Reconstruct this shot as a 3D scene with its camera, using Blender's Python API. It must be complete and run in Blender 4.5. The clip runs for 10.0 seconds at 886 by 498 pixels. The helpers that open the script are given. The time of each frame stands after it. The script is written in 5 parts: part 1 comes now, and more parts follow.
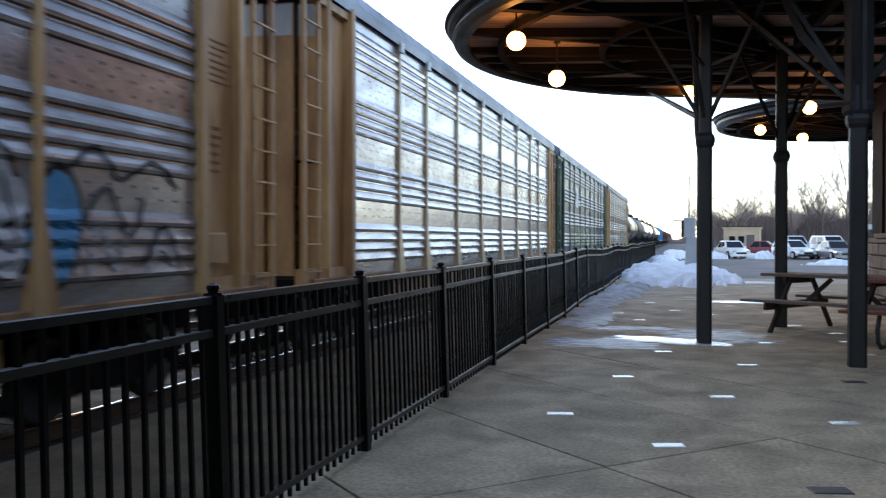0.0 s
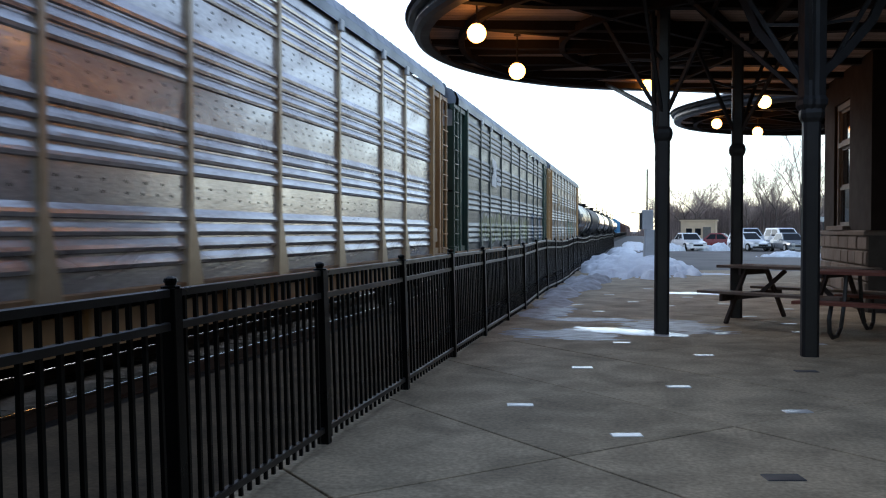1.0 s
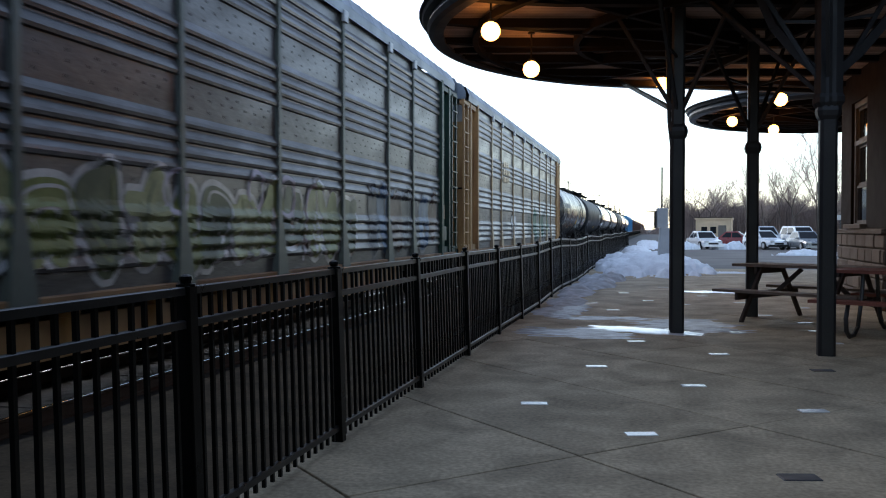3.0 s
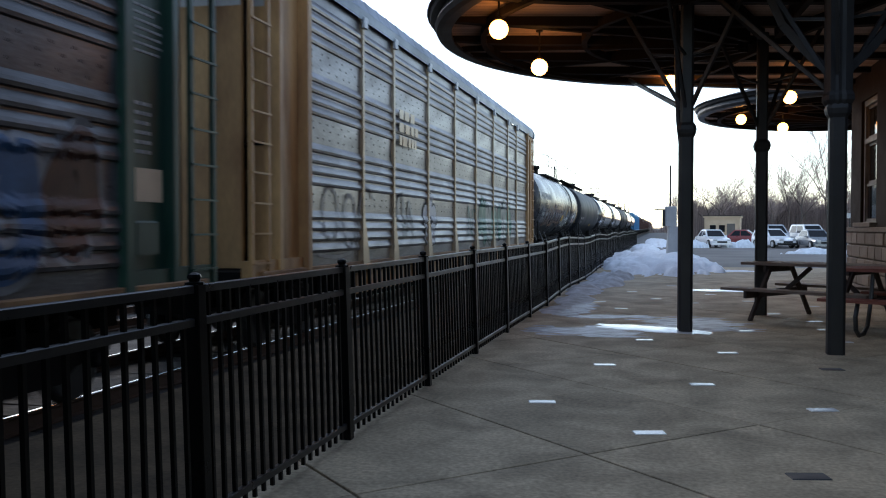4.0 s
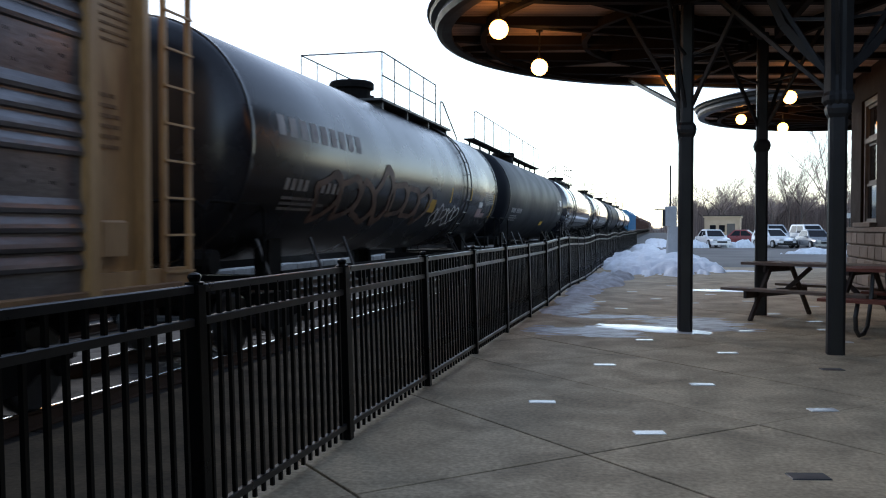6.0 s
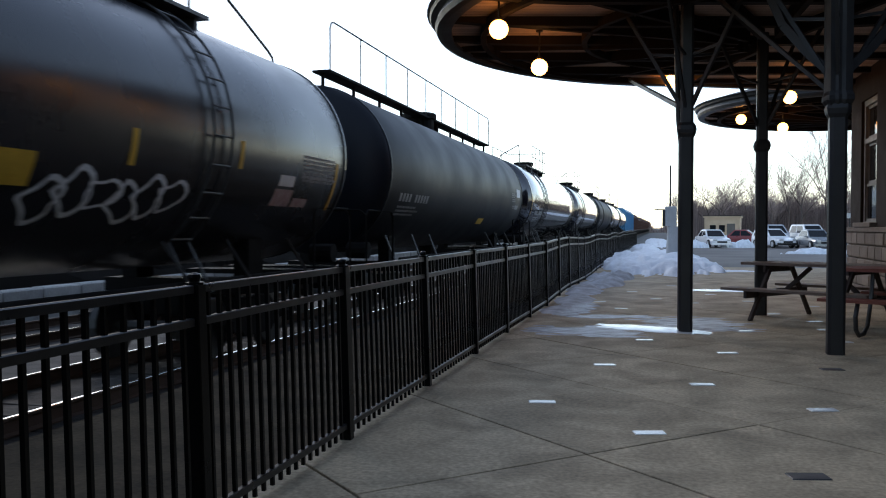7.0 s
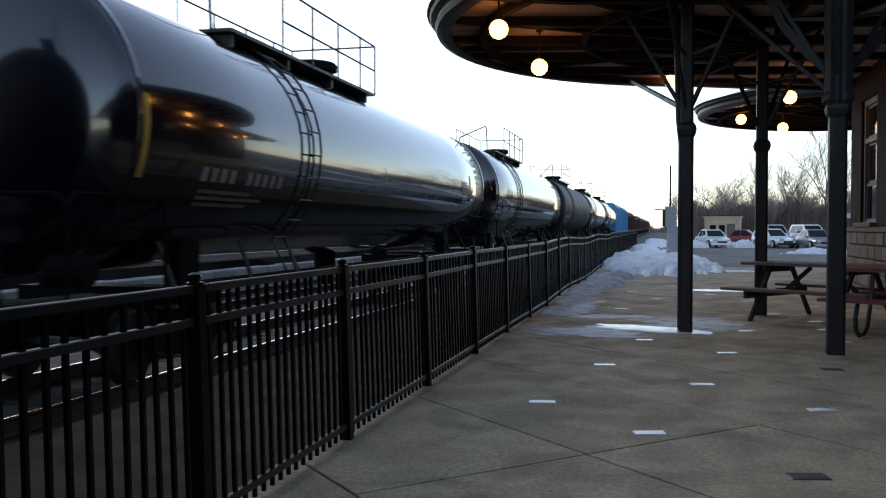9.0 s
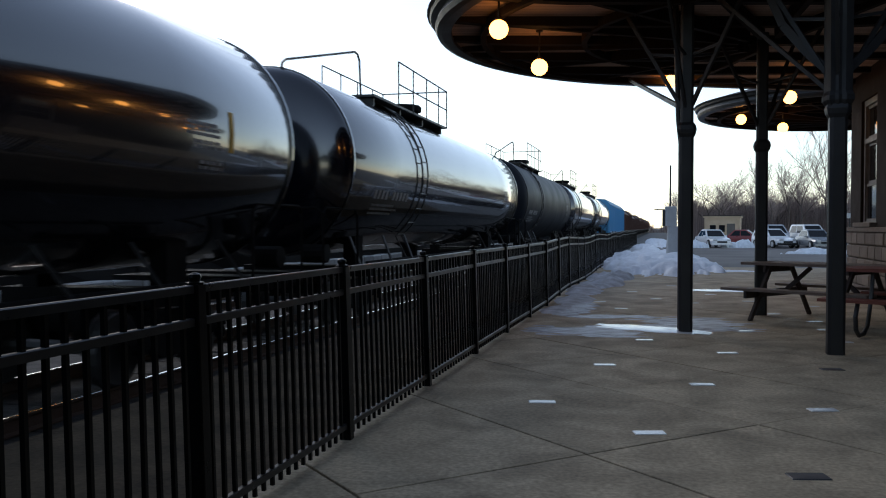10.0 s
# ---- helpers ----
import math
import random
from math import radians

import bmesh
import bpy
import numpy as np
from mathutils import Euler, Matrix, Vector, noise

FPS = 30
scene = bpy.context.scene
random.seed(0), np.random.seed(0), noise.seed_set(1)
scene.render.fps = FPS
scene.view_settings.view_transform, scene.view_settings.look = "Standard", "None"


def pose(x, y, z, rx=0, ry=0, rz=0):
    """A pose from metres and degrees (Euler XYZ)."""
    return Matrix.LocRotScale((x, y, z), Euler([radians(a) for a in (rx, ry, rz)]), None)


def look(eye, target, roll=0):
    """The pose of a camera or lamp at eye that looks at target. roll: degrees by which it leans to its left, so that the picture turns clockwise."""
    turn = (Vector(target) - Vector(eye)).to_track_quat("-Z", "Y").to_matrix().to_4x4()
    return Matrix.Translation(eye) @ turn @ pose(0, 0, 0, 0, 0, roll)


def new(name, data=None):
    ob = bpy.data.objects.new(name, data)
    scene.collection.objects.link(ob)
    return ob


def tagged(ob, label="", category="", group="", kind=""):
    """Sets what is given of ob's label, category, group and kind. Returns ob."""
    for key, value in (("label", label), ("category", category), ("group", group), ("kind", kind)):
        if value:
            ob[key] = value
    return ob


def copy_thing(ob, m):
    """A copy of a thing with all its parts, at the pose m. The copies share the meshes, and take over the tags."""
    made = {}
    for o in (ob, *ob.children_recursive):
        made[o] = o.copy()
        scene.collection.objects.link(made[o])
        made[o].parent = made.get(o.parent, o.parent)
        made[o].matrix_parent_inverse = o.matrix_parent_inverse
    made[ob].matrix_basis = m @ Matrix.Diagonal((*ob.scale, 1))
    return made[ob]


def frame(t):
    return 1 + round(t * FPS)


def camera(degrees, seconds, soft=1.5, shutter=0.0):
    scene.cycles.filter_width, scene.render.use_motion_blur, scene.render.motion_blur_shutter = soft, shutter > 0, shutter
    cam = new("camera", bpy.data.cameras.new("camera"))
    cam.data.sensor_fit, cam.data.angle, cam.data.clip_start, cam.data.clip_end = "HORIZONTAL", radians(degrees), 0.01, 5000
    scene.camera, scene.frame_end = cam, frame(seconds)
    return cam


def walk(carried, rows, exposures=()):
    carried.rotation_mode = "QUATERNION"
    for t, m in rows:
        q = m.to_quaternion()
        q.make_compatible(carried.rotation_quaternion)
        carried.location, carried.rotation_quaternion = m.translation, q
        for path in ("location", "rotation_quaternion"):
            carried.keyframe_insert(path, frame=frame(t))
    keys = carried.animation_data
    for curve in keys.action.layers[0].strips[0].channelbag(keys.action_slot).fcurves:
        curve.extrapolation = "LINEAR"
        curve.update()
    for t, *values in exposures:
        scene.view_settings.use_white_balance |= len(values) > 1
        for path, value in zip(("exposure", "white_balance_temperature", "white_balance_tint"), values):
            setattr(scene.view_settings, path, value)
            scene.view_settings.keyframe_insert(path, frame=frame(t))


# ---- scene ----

from collections import defaultdict

# ---------------------------------------------------------------- camera
EYE = Vector((0.0, 0.0, 1.27))
cam = camera(53.96, 10.0, soft=1.1, shutter=0.2)


def aim(yaw, pitch, roll=0.0):
    """Pose of the camera: yaw to the left of the track's line and pitch, in degrees."""
    a, b = radians(yaw), radians(pitch)
    way = Vector((-math.sin(a) * math.cos(b), math.cos(a) * math.cos(b), math.sin(b)))
    return look(EYE, EYE + way, roll)


PATH = [
    (0.0, 15.29, -0.68), (0.1, 14.18, -0.82), (0.2, 13.50, -0.90), (0.3, 12.87, -0.95), (0.4, 12.80, -1.00),
    (0.5, 12.77, -1.04), (0.7, 12.72, -1.13), (1.0, 12.70, -1.19), (1.5, 12.82, -1.15), (2.0, 12.87, -1.15),
    (2.3, 12.98, -1.16), (2.5, 13.03, -1.16), (2.7, 13.24, -1.21), (3.0, 13.62, -1.30), (3.4, 13.98, -1.40), (3.8, 14.12, -1.42),
    (4.0, 14.14, -1.41), (5.0, 14.14, -1.41), (10.0, 14.14, -1.41)]
walk(cam, [(t, aim(a, b)) for t, a, b in PATH], exposures=[(t, e, 6330, 10) for t, e in ((0.0, 1.45), (0.6, 1.05), (1.6, 0.95), (5.5, 0.97), (7.0, 0.78), (8.0, 0.74), (9.0, 0.48), (10.0, 0.24))])

# ---------------------------------------------------------------- light
world = bpy.data.worlds.new("world")
scene.world = world
world.use_nodes = True
wn, wl = world.node_tree.nodes, world.node_tree.links
sky = wn.new("ShaderNodeTexSky")
sky.sky_type, sky.sun_disc = "NISHITA", False
sky.sun_elevation, sky.sun_rotation = radians(26.0), radians(-38.0)
sky.air_density, sky.dust_density, sky.ozone_density = 1.0, 0.25, 1.5
wn["Background"].inputs["Strength"].default_value = 0.15
pale = wn.new("ShaderNodeHueSaturation")
pale.inputs["Saturation"].default_value = 0.77
wl.new(sky.outputs["Color"], pale.inputs["Color"])
wl.new(pale.outputs["Color"], wn["Background"].inputs["Color"])

sun = new("sun", bpy.data.lights.new("sun", "SUN"))
sun.data.energy, sun.data.angle, sun.data.color = 0.35, radians(20), (1.0, 0.88, 0.76)
az, el = radians(-38), radians(26)
sun.matrix_world = look((0, 0, 30), (-math.sin(az) * math.cos(el) * 10, -math.cos(az) * math.cos(el) * 10, 30 - math.sin(el) * 10))

# ---------------------------------------------------------------- materials
MATS = {}


def mat(name, color, rough=0.6, metal=0.0, color2=None, scale=3.0, mix=0.5, grain=60.0, bump=0.1, emit=0.0,
        stretch=(1, 1, 1), island=0.0, spec=0.5, coat=0.0, rough_var=0.15, random_ob=0.0, warp=0.0, contrast=0.18):
    """Procedural surface: two scales of colour noise, rough variation and fine relief, in metres."""
    if name in MATS:
        return MATS[name]
    m = bpy.data.materials.new(name)
    m.use_nodes = True
    n, l = m.node_tree.nodes, m.node_tree.links
    b = n["Principled BSDF"]
    b.inputs["Roughness"].default_value, b.inputs["Metallic"].default_value = rough, metal
    b.inputs["Specular IOR Level"].default_value = spec
    b.inputs["Coat Weight"].default_value = coat
    tc = n.new("ShaderNodeTexCoord")
    mp = n.new("ShaderNodeMapping")
    mp.inputs["Scale"].default_value = stretch
    l.new(tc.outputs["Object"], mp.inputs["Vector"])
    big, fine = n.new("ShaderNodeTexNoise"), n.new("ShaderNodeTexNoise")
    big.inputs["Scale"].default_value, big.inputs["Detail"].default_value = scale, 6
    big.inputs["Distortion"].default_value = warp
    fine.inputs["Scale"].default_value, fine.inputs["Detail"].default_value = grain, 3
    l.new(mp.outputs[0], big.inputs["Vector"])
    l.new(mp.outputs[0], fine.inputs["Vector"])
    ramp = n.new("ShaderNodeMapRange")
    ramp.inputs["From Min"].default_value, ramp.inputs["From Max"].default_value = 0.35, 0.68
    l.new(big.outputs["Fac"], ramp.inputs["Value"])
    c2 = color2 or tuple(c * 0.6 for c in color)
    mx = n.new("ShaderNodeMix")
    mx.data_type = "RGBA"
    mx.inputs["A"].default_value, mx.inputs["B"].default_value = (*color, 1), (*c2, 1)
    mul = n.new("ShaderNodeMath")
    mul.operation = "MULTIPLY"
    mul.inputs[1].default_value = mix
    l.new(ramp.outputs[0], mul.inputs[0])
    l.new(mul.outputs[0], mx.inputs["Factor"])
    hsv = n.new("ShaderNodeHueSaturation")
    l.new(mx.outputs["Result"], hsv.inputs["Color"])
    val = n.new("ShaderNodeMapRange")
    val.inputs["To Min"].default_value, val.inputs["To Max"].default_value = 1 - contrast, 1 + contrast
    l.new(fine.outputs["Fac"], val.inputs["Value"])
    out = val.outputs[0]
    if island or random_ob:
        src = n.new("ShaderNodeNewGeometry").outputs["Random Per Island"] if island else n.new("ShaderNodeObjectInfo").outputs["Random"]
        r = n.new("ShaderNodeMapRange")
        k = island or random_ob
        r.inputs["To Min"].default_value, r.inputs["To Max"].default_value = 1 - k, 1 + k
        l.new(src, r.inputs["Value"])
        mm = n.new("ShaderNodeMath")
        mm.operation = "MULTIPLY"
        l.new(out, mm.inputs[0])
        l.new(r.outputs[0], mm.inputs[1])
        out = mm.outputs[0]
    l.new(out, hsv.inputs["Value"])
    l.new(hsv.outputs[0], b.inputs["Base Color"])
    rr = n.new("ShaderNodeMapRange")
    rr.inputs["To Min"].default_value, rr.inputs["To Max"].default_value = max(0.03, rough - rough_var), min(1, rough + rough_var)
    l.new(big.outputs["Fac"], rr.inputs["Value"])
    l.new(rr.outputs[0], b.inputs["Roughness"])
    if bump:
        bp = n.new("ShaderNodeBump")
        bp.inputs["Strength"].default_value, bp.inputs["Distance"].default_value = bump, 0.01
        l.new(fine.outputs["Fac"], bp.inputs["Height"])
        l.new(bp.outputs[0], b.inputs["Normal"])
    if emit:
        b.inputs["Emission Color"].default_value, b.inputs["Emission Strength"].default_value = (*color, 1), emit
    MATS[name] = m
    return m


CONCRETE = mat("concrete", (0.465, 0.375, 0.25), 0.78, color2=(0.25, 0.205, 0.14), scale=2.1, mix=0.9, grain=34, bump=0.45, random_ob=0.10, warp=0.6, spec=0.25, contrast=0.6)
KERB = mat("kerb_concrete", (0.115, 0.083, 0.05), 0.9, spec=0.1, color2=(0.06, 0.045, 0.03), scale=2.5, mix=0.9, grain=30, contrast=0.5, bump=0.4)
ASPHALT = mat("asphalt", (0.165, 0.155, 0.147), 0.85, spec=0.3, color2=(0.09, 0.087, 0.084), scale=0.25, mix=0.8, grain=30, bump=0.2)
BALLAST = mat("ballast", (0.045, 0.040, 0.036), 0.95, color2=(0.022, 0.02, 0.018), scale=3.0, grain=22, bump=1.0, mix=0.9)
TIE = mat("tie_wood", (0.03, 0.025, 0.022), 0.9, scale=4, grain=30, bump=0.4)
RAIL_SIDE = mat("rail_rust", (0.10, 0.06, 0.04), 0.7, 0.4, scale=3)
RAIL_TOP = mat("rail_polished", (0.62, 0.62, 0.62), 0.16, 1.0, mix=0.2, scale=2, bump=0.0, rough_var=0.05)
FENCE = mat("fence_black_paint", (0.0018, 0.0024, 0.0031), 0.30, 0.0, spec=0.15, scale=5, grain=80, bump=0.05)
# same fence paint, made lighter and shinier so the rails carry sky glints
FENCE_RAIL = mat("fence_rail_glint_paint", (0.012, 0.013, 0.015), 0.32, 0.0, spec=0.5, scale=5, grain=80, bump=0.05)
IRON = mat("post_dark_paint", (0.024, 0.0235, 0.025), 0.5, 0.0, scale=3, grain=60, bump=0.1, spec=0.35, color2=(0.014, 0.0135, 0.014))
CEIL = mat("ceiling_boards", (0.46, 0.34, 0.285), 0.75, color2=(0.29, 0.21, 0.17), scale=2.5, grain=40, bump=0.2, island=0.25, spec=0.2)
BEAM = mat("beam_dark_wood", (0.020, 0.015, 0.0135), 0.8, scale=3, grain=40, bump=0.2, spec=0.1)
FASCIA = mat("fascia_dark_metal", (0.034, 0.032, 0.032), 0.5, 0.2, scale=3, grain=40)
ROOFING = mat("roofing_dark", (0.06, 0.06, 0.065), 0.8, scale=2, grain=30)
GLOBE = mat("lamp_globe", (1.0, 0.40, 0.08), 0.4, emit=7.5, mix=0.0, bump=0.0)
BRASS = mat("lamp_stem", (0.05, 0.04, 0.03), 0.5, 0.6)
STONE = mat("wall_stone", (0.20, 0.165, 0.138), 0.85, color2=(0.13, 0.105, 0.088), scale=4, grain=40, bump=0.5, random_ob=0.2, spec=0.2)
MORTAR = mat("mortar", (0.09, 0.08, 0.07), 0.95, scale=6, spec=0.2)
BRICKM = mat("wall_brick", (0.026, 0.018, 0.015), 0.9, color2=(0.017, 0.012, 0.010), scale=4, grain=50, bump=0.3, spec=0.15)
FRAME = mat("window_frame_paint", (0.17, 0.15, 0.13), 0.6, scale=5)
PALE = mat("paver_pale", (0.80, 0.80, 0.78), 0.24, spec=0.6, rough_var=0.05, scale=8, mix=0.25, bump=0.05, random_ob=0.1)
DARKPAVER = mat("paver_dark", (0.045, 0.045, 0.05), 0.5, scale=8)
WOOD = mat("table_grey_wood", (0.20, 0.15, 0.12), 0.65, color2=(0.12, 0.085, 0.07), scale=6, stretch=(0.5, 6, 6), grain=30, bump=0.25)
REDWOOD = mat("table_red_wood", (0.24, 0.075, 0.05), 0.6, color2=(0.15, 0.05, 0.035), scale=6, stretch=(0.5, 6, 6), grain=30, bump=0.25)
DARKWOOD = mat("table_leg_wood", (0.05, 0.035, 0.03), 0.7, scale=6)
STEEL = mat("steel_dark", (0.06, 0.06, 0.06), 0.5, 0.5, scale=6)
SNOW = mat("snow", (0.86, 0.90, 0.95), 0.75, color2=(0.60, 0.63, 0.68), scale=1.6, mix=0.4, grain=18, bump=0.8, spec=0.3)
OLDSNOW = mat("old_snow", (0.66, 0.69, 0.74), 0.8, color2=(0.32, 0.32, 0.32), scale=3.5, mix=0.8, grain=20, bump=0.8, spec=0.2)
ICE = mat("ice", (0.52, 0.55, 0.60), 0.48, spec=0.28, color2=(0.12, 0.10, 0.085), scale=4.2, mix=1.0, grain=16, contrast=0.5, bump=0.3, warp=1.6, stretch=(0.6, 2.6, 1))
WETICE = mat("bright_ice", (0.85, 0.87, 0.90), 0.16, spec=0.6, rough_var=0.08, color2=(0.60, 0.63, 0.68), scale=3, mix=0.7, grain=12, bump=0.15)
SILVER = mat("rack_steel", (0.60, 0.595, 0.615), 0.25, 0.55, color2=(0.24, 0.205, 0.212), scale=1.1, mix=0.95, grain=16, bump=0.35, stretch=(1, 0.45, 1.6), island=0.06, warp=0.8, contrast=0.3, spec=1.0)
SILVER_OLD = mat("rack_steel_weathered", (0.20, 0.193, 0.203), 0.36, 0.5, color2=(0.085, 0.075, 0.077), scale=1.1, mix=0.95, grain=16, bump=0.35, stretch=(1, 0.45, 1.6), island=0.06, warp=0.8, contrast=0.35, spec=0.7)
SILVER_MID = mat("rack_steel_dulled", (0.33, 0.325, 0.34), 0.32, 0.5, color2=(0.12, 0.105, 0.108), scale=1.1, mix=0.95, grain=16, bump=0.35, stretch=(1, 0.45, 1.6), island=0.06, warp=0.8, contrast=0.35, spec=0.9)
SILVER_DARK = mat("rack_steel_grimy", (0.135, 0.132, 0.138), 0.38, 0.45, color2=(0.052, 0.047, 0.048), scale=1.1, mix=0.95, grain=16, bump=0.35, stretch=(1, 0.45, 1.6), island=0.06, warp=0.8, contrast=0.35, spec=0.6)
TANPOST = mat("rack_post_tan", (0.36, 0.31, 0.245), 0.42, 0.6, color2=(0.34, 0.20, 0.085), scale=0.6, mix=0.8, grain=14, stretch=(1, 1, 0.6))
YELLOW = mat("rack_yellow", (0.50, 0.30, 0.125), 0.5, color2=(0.23, 0.11, 0.045), scale=1.4, mix=0.85, grain=22, stretch=(1, 2.2, 0.35), warp=0.5, contrast=0.25)
GREEN = mat("rack_green", (0.013, 0.056, 0.039), 0.45, color2=(0.009, 0.024, 0.02), scale=1.4, mix=0.85, grain=22, stretch=(1, 2.2, 0.35), warp=0.5)
SILLRUST = mat("sill_rust", (0.30, 0.165, 0.07), 0.7, color2=(0.10, 0.05, 0.03), scale=1.2, mix=0.8, grain=14)
RACKROOF = mat("rack_roof", (0.20, 0.235, 0.29), 0.45, 0.6, color2=(0.11, 0.125, 0.15), scale=1.0, grain=10)
VENT = mat("vent_hole", (0.05, 0.046, 0.045), 0.7, scale=5)
HERALD = mat("herald_white", (0.75, 0.75, 0.75), 0.55, scale=2, mix=0.6, color2=(0.42, 0.42, 0.42))
UNDER = mat("underframe", (0.008, 0.0075, 0.0075), 0.85, scale=3, spec=0.12)
TANK_GLOSS = mat("tank_gloss_black", (0.0035, 0.005, 0.010), 0.15, 0.0, scale=0.8, mix=0.5, grain=5, bump=0.008, rough_var=0.06, spec=1.0, coat=0.9)
PINKISH = mat("faded_red_print", (0.48, 0.36, 0.35), 0.6, color2=(0.35, 0.2, 0.2), scale=9, mix=0.8)
TANK_MATTE = mat("tank_matte_black", (0.006, 0.0085, 0.014), 0.5, 0.0, scale=0.8, mix=0.4, grain=8, bump=0.015, color2=(0.009, 0.011, 0.016), spec=0.22, contrast=0.05)
TANK_SATIN = mat("tank_satin_black", (0.017, 0.018, 0.022), 0.27, 0.0, scale=0.6, mix=0.6, grain=7, bump=0.02, color2=(0.028, 0.026, 0.027))
GREYLET = mat("grey_lettering", (0.34, 0.34, 0.34), 0.6, mix=0.5, scale=6)
# near-black, so the added bank reads as shade beneath the cars
BANKM = mat("bank_screen_dark", (0.012, 0.010, 0.008), 0.95, scale=1.0, spec=0.1)
WHITE = mat("white_lettering", (0.78, 0.78, 0.78), 0.6, mix=0.35, scale=6)
YPAINT = mat("yellow_marking", (0.65, 0.38, 0.03), 0.6, mix=0.4, scale=5)
RPAINT = mat("red_marking", (0.45, 0.05, 0.04), 0.6)
BLUECAR = mat("hopper_blue", (0.06, 0.27, 0.52), 0.5, scale=1, mix=0.4, color2=(0.12, 0.32, 0.5))
BROWNCAR = mat("wagon_brown", (0.10, 0.045, 0.035), 0.7, scale=1)
GLASS = mat("window_glass", (0.012, 0.014, 0.017), 0.08, spec=0.3, mix=0.1, bump=0.0, rough_var=0.02)
RUBBER = mat("rubber", (0.02, 0.02, 0.02), 0.85)
BARK = mat("bark", (0.14, 0.112, 0.098), 0.9, scale=4, grain=20, bump=0.5)
BARK2 = mat("twigs", (0.34, 0.265, 0.24), 0.9, scale=0.5, island=0.35)
CABINET = mat("cabinet_grey", (0.55, 0.56, 0.56), 0.5, scale=3, mix=0.35)
DOORCAP = mat("door_cap_grey", (0.55, 0.57, 0.60), 0.5, 0.3, scale=2, mix=0.5)
KERBSTONE = mat("pale_kerb_concrete", (0.46, 0.45, 0.43), 0.85, color2=(0.28, 0.27, 0.25), scale=2, mix=0.8, grain=20, random_ob=0.2)
POSTGREY = mat("rack_post_grey", (0.115, 0.13, 0.122), 0.5, 0.4, color2=(0.055, 0.07, 0.06), scale=0.9, mix=0.8, grain=14, stretch=(1, 1, 0.6))
SHEDWALL = mat("shed_beige", (0.70, 0.53, 0.36), 0.8, scale=1)

# ---------------------------------------------------------------- mesh tools


def mesh_of(name, bm, material, smooth=False):
    me = bpy.data.meshes.new(name)
    bm.normal_update()
    bm.to_mesh(me)
    bm.free()
    me.materials.append(material)
    if smooth:
        me.polygons.foreach_set("use_smooth", [True] * len(me.polygons))
        me.update()
    return me


def part(name, bm, material, parent, label="", smooth=False):
    ob = new(name, mesh_of(name, bm, material, smooth))
    ob.parent = parent
    if label:
        ob["label"] = label
    return ob


def piece(name, me, parent, m, label=""):
    ob = new(name, me)
    ob.parent = parent
    ob.matrix_basis = m
    if label:
        ob["label"] = label
    return ob


def thing(name, label, category, m=None, group="", kind=""):
    ob = tagged(new(name), label, category, group, kind)
    if m:
        ob.matrix_basis = m
    return ob


def hexa(bm, pts):
    """Eight corners, bottom four then top four, both anticlockwise."""
    v = [bm.verts.new(p) for p in pts]
    for q in ((3, 2, 1, 0), (4, 5, 6, 7), (0, 1, 5, 4), (1, 2, 6, 5), (2, 3, 7, 6), (3, 0, 4, 7)):
        bm.faces.new([v[i] for i in q])
    return v


def box(bm, x0, x1, y0, y1, z0, z1, m=None):
    pts = [Vector(p) for p in ((x0, y0, z0), (x1, y0, z0), (x1, y1, z0), (x0, y1, z0), (x0, y0, z1), (x1, y0, z1), (x1, y1, z1), (x0, y1, z1))]
    return hexa(bm, [m @ p for p in pts] if m else pts)


def bevelled(bm, x0, x1, y0, y1, z0, z1, r=0.01, m=None):
    """A box with chamfered top and upright edges (28 triangles)."""
    rings = []
    for z, k in ((z0, 0), (z1 - r, 0), (z1, r)):
        a, b, c, d = x0 + k, x1 - k, y0 + k, y1 - k
        ring = [(a + r, c), (b - r, c), (b, c + r), (b, d - r), (b - r, d), (a + r, d), (a, d - r), (a, c + r)]
        rings.append([bm.verts.new((m @ Vector((*p, z))) if m else (*p, z)) for p in ring])
    skin(bm, rings, True)
    bm.faces.new(rings[-1])
    bm.faces.new(rings[0][::-1])


def skin(bm, rings, closed=True):
    k = len(rings[0])
    for a, b in zip(rings, rings[1:]):
        for i in range(k if closed else k - 1):
            j = (i + 1) % k
            bm.faces.new((a[i], a[j], b[j], b[i]))


def tube(bm, p, q, r0, r1=None, n=8, caps=True):
    p, q = Vector(p), Vector(q)
    r1 = r0 if r1 is None else r1
    w = (q - p).normalized()
    u = w.orthogonal().normalized()
    v = w.cross(u)
    rings = []
    for c, r in ((p, r0), (q, r1)):
        rings.append([bm.verts.new(c + (u * math.cos(a) + v * math.sin(a)) * r) for a in (2 * math.pi * i / n for i in range(n))])
    skin(bm, rings)
    if caps:
        bm.faces.new(rings[0][::-1])
        bm.faces.new(rings[1])


def pipe(bm, pts, r, n=6):
    """A bent rod through points."""
    pts = [Vector(p) for p in pts]
    rings, u = [], None
    for i, p in enumerate(pts):
        w = (pts[min(i + 1, len(pts) - 1)] - pts[max(i - 1, 0)]).normalized()
        u = (w.orthogonal() if u is None else u - w * u.dot(w)).normalized()
        v = w.cross(u)
        rings.append([bm.verts.new(p + (u * math.cos(a) + v * math.sin(a)) * r) for a in (2 * math.pi * k / n for k in range(n))])
    skin(bm, rings)
    bm.faces.new(rings[0][::-1])
    bm.faces.new(rings[-1])


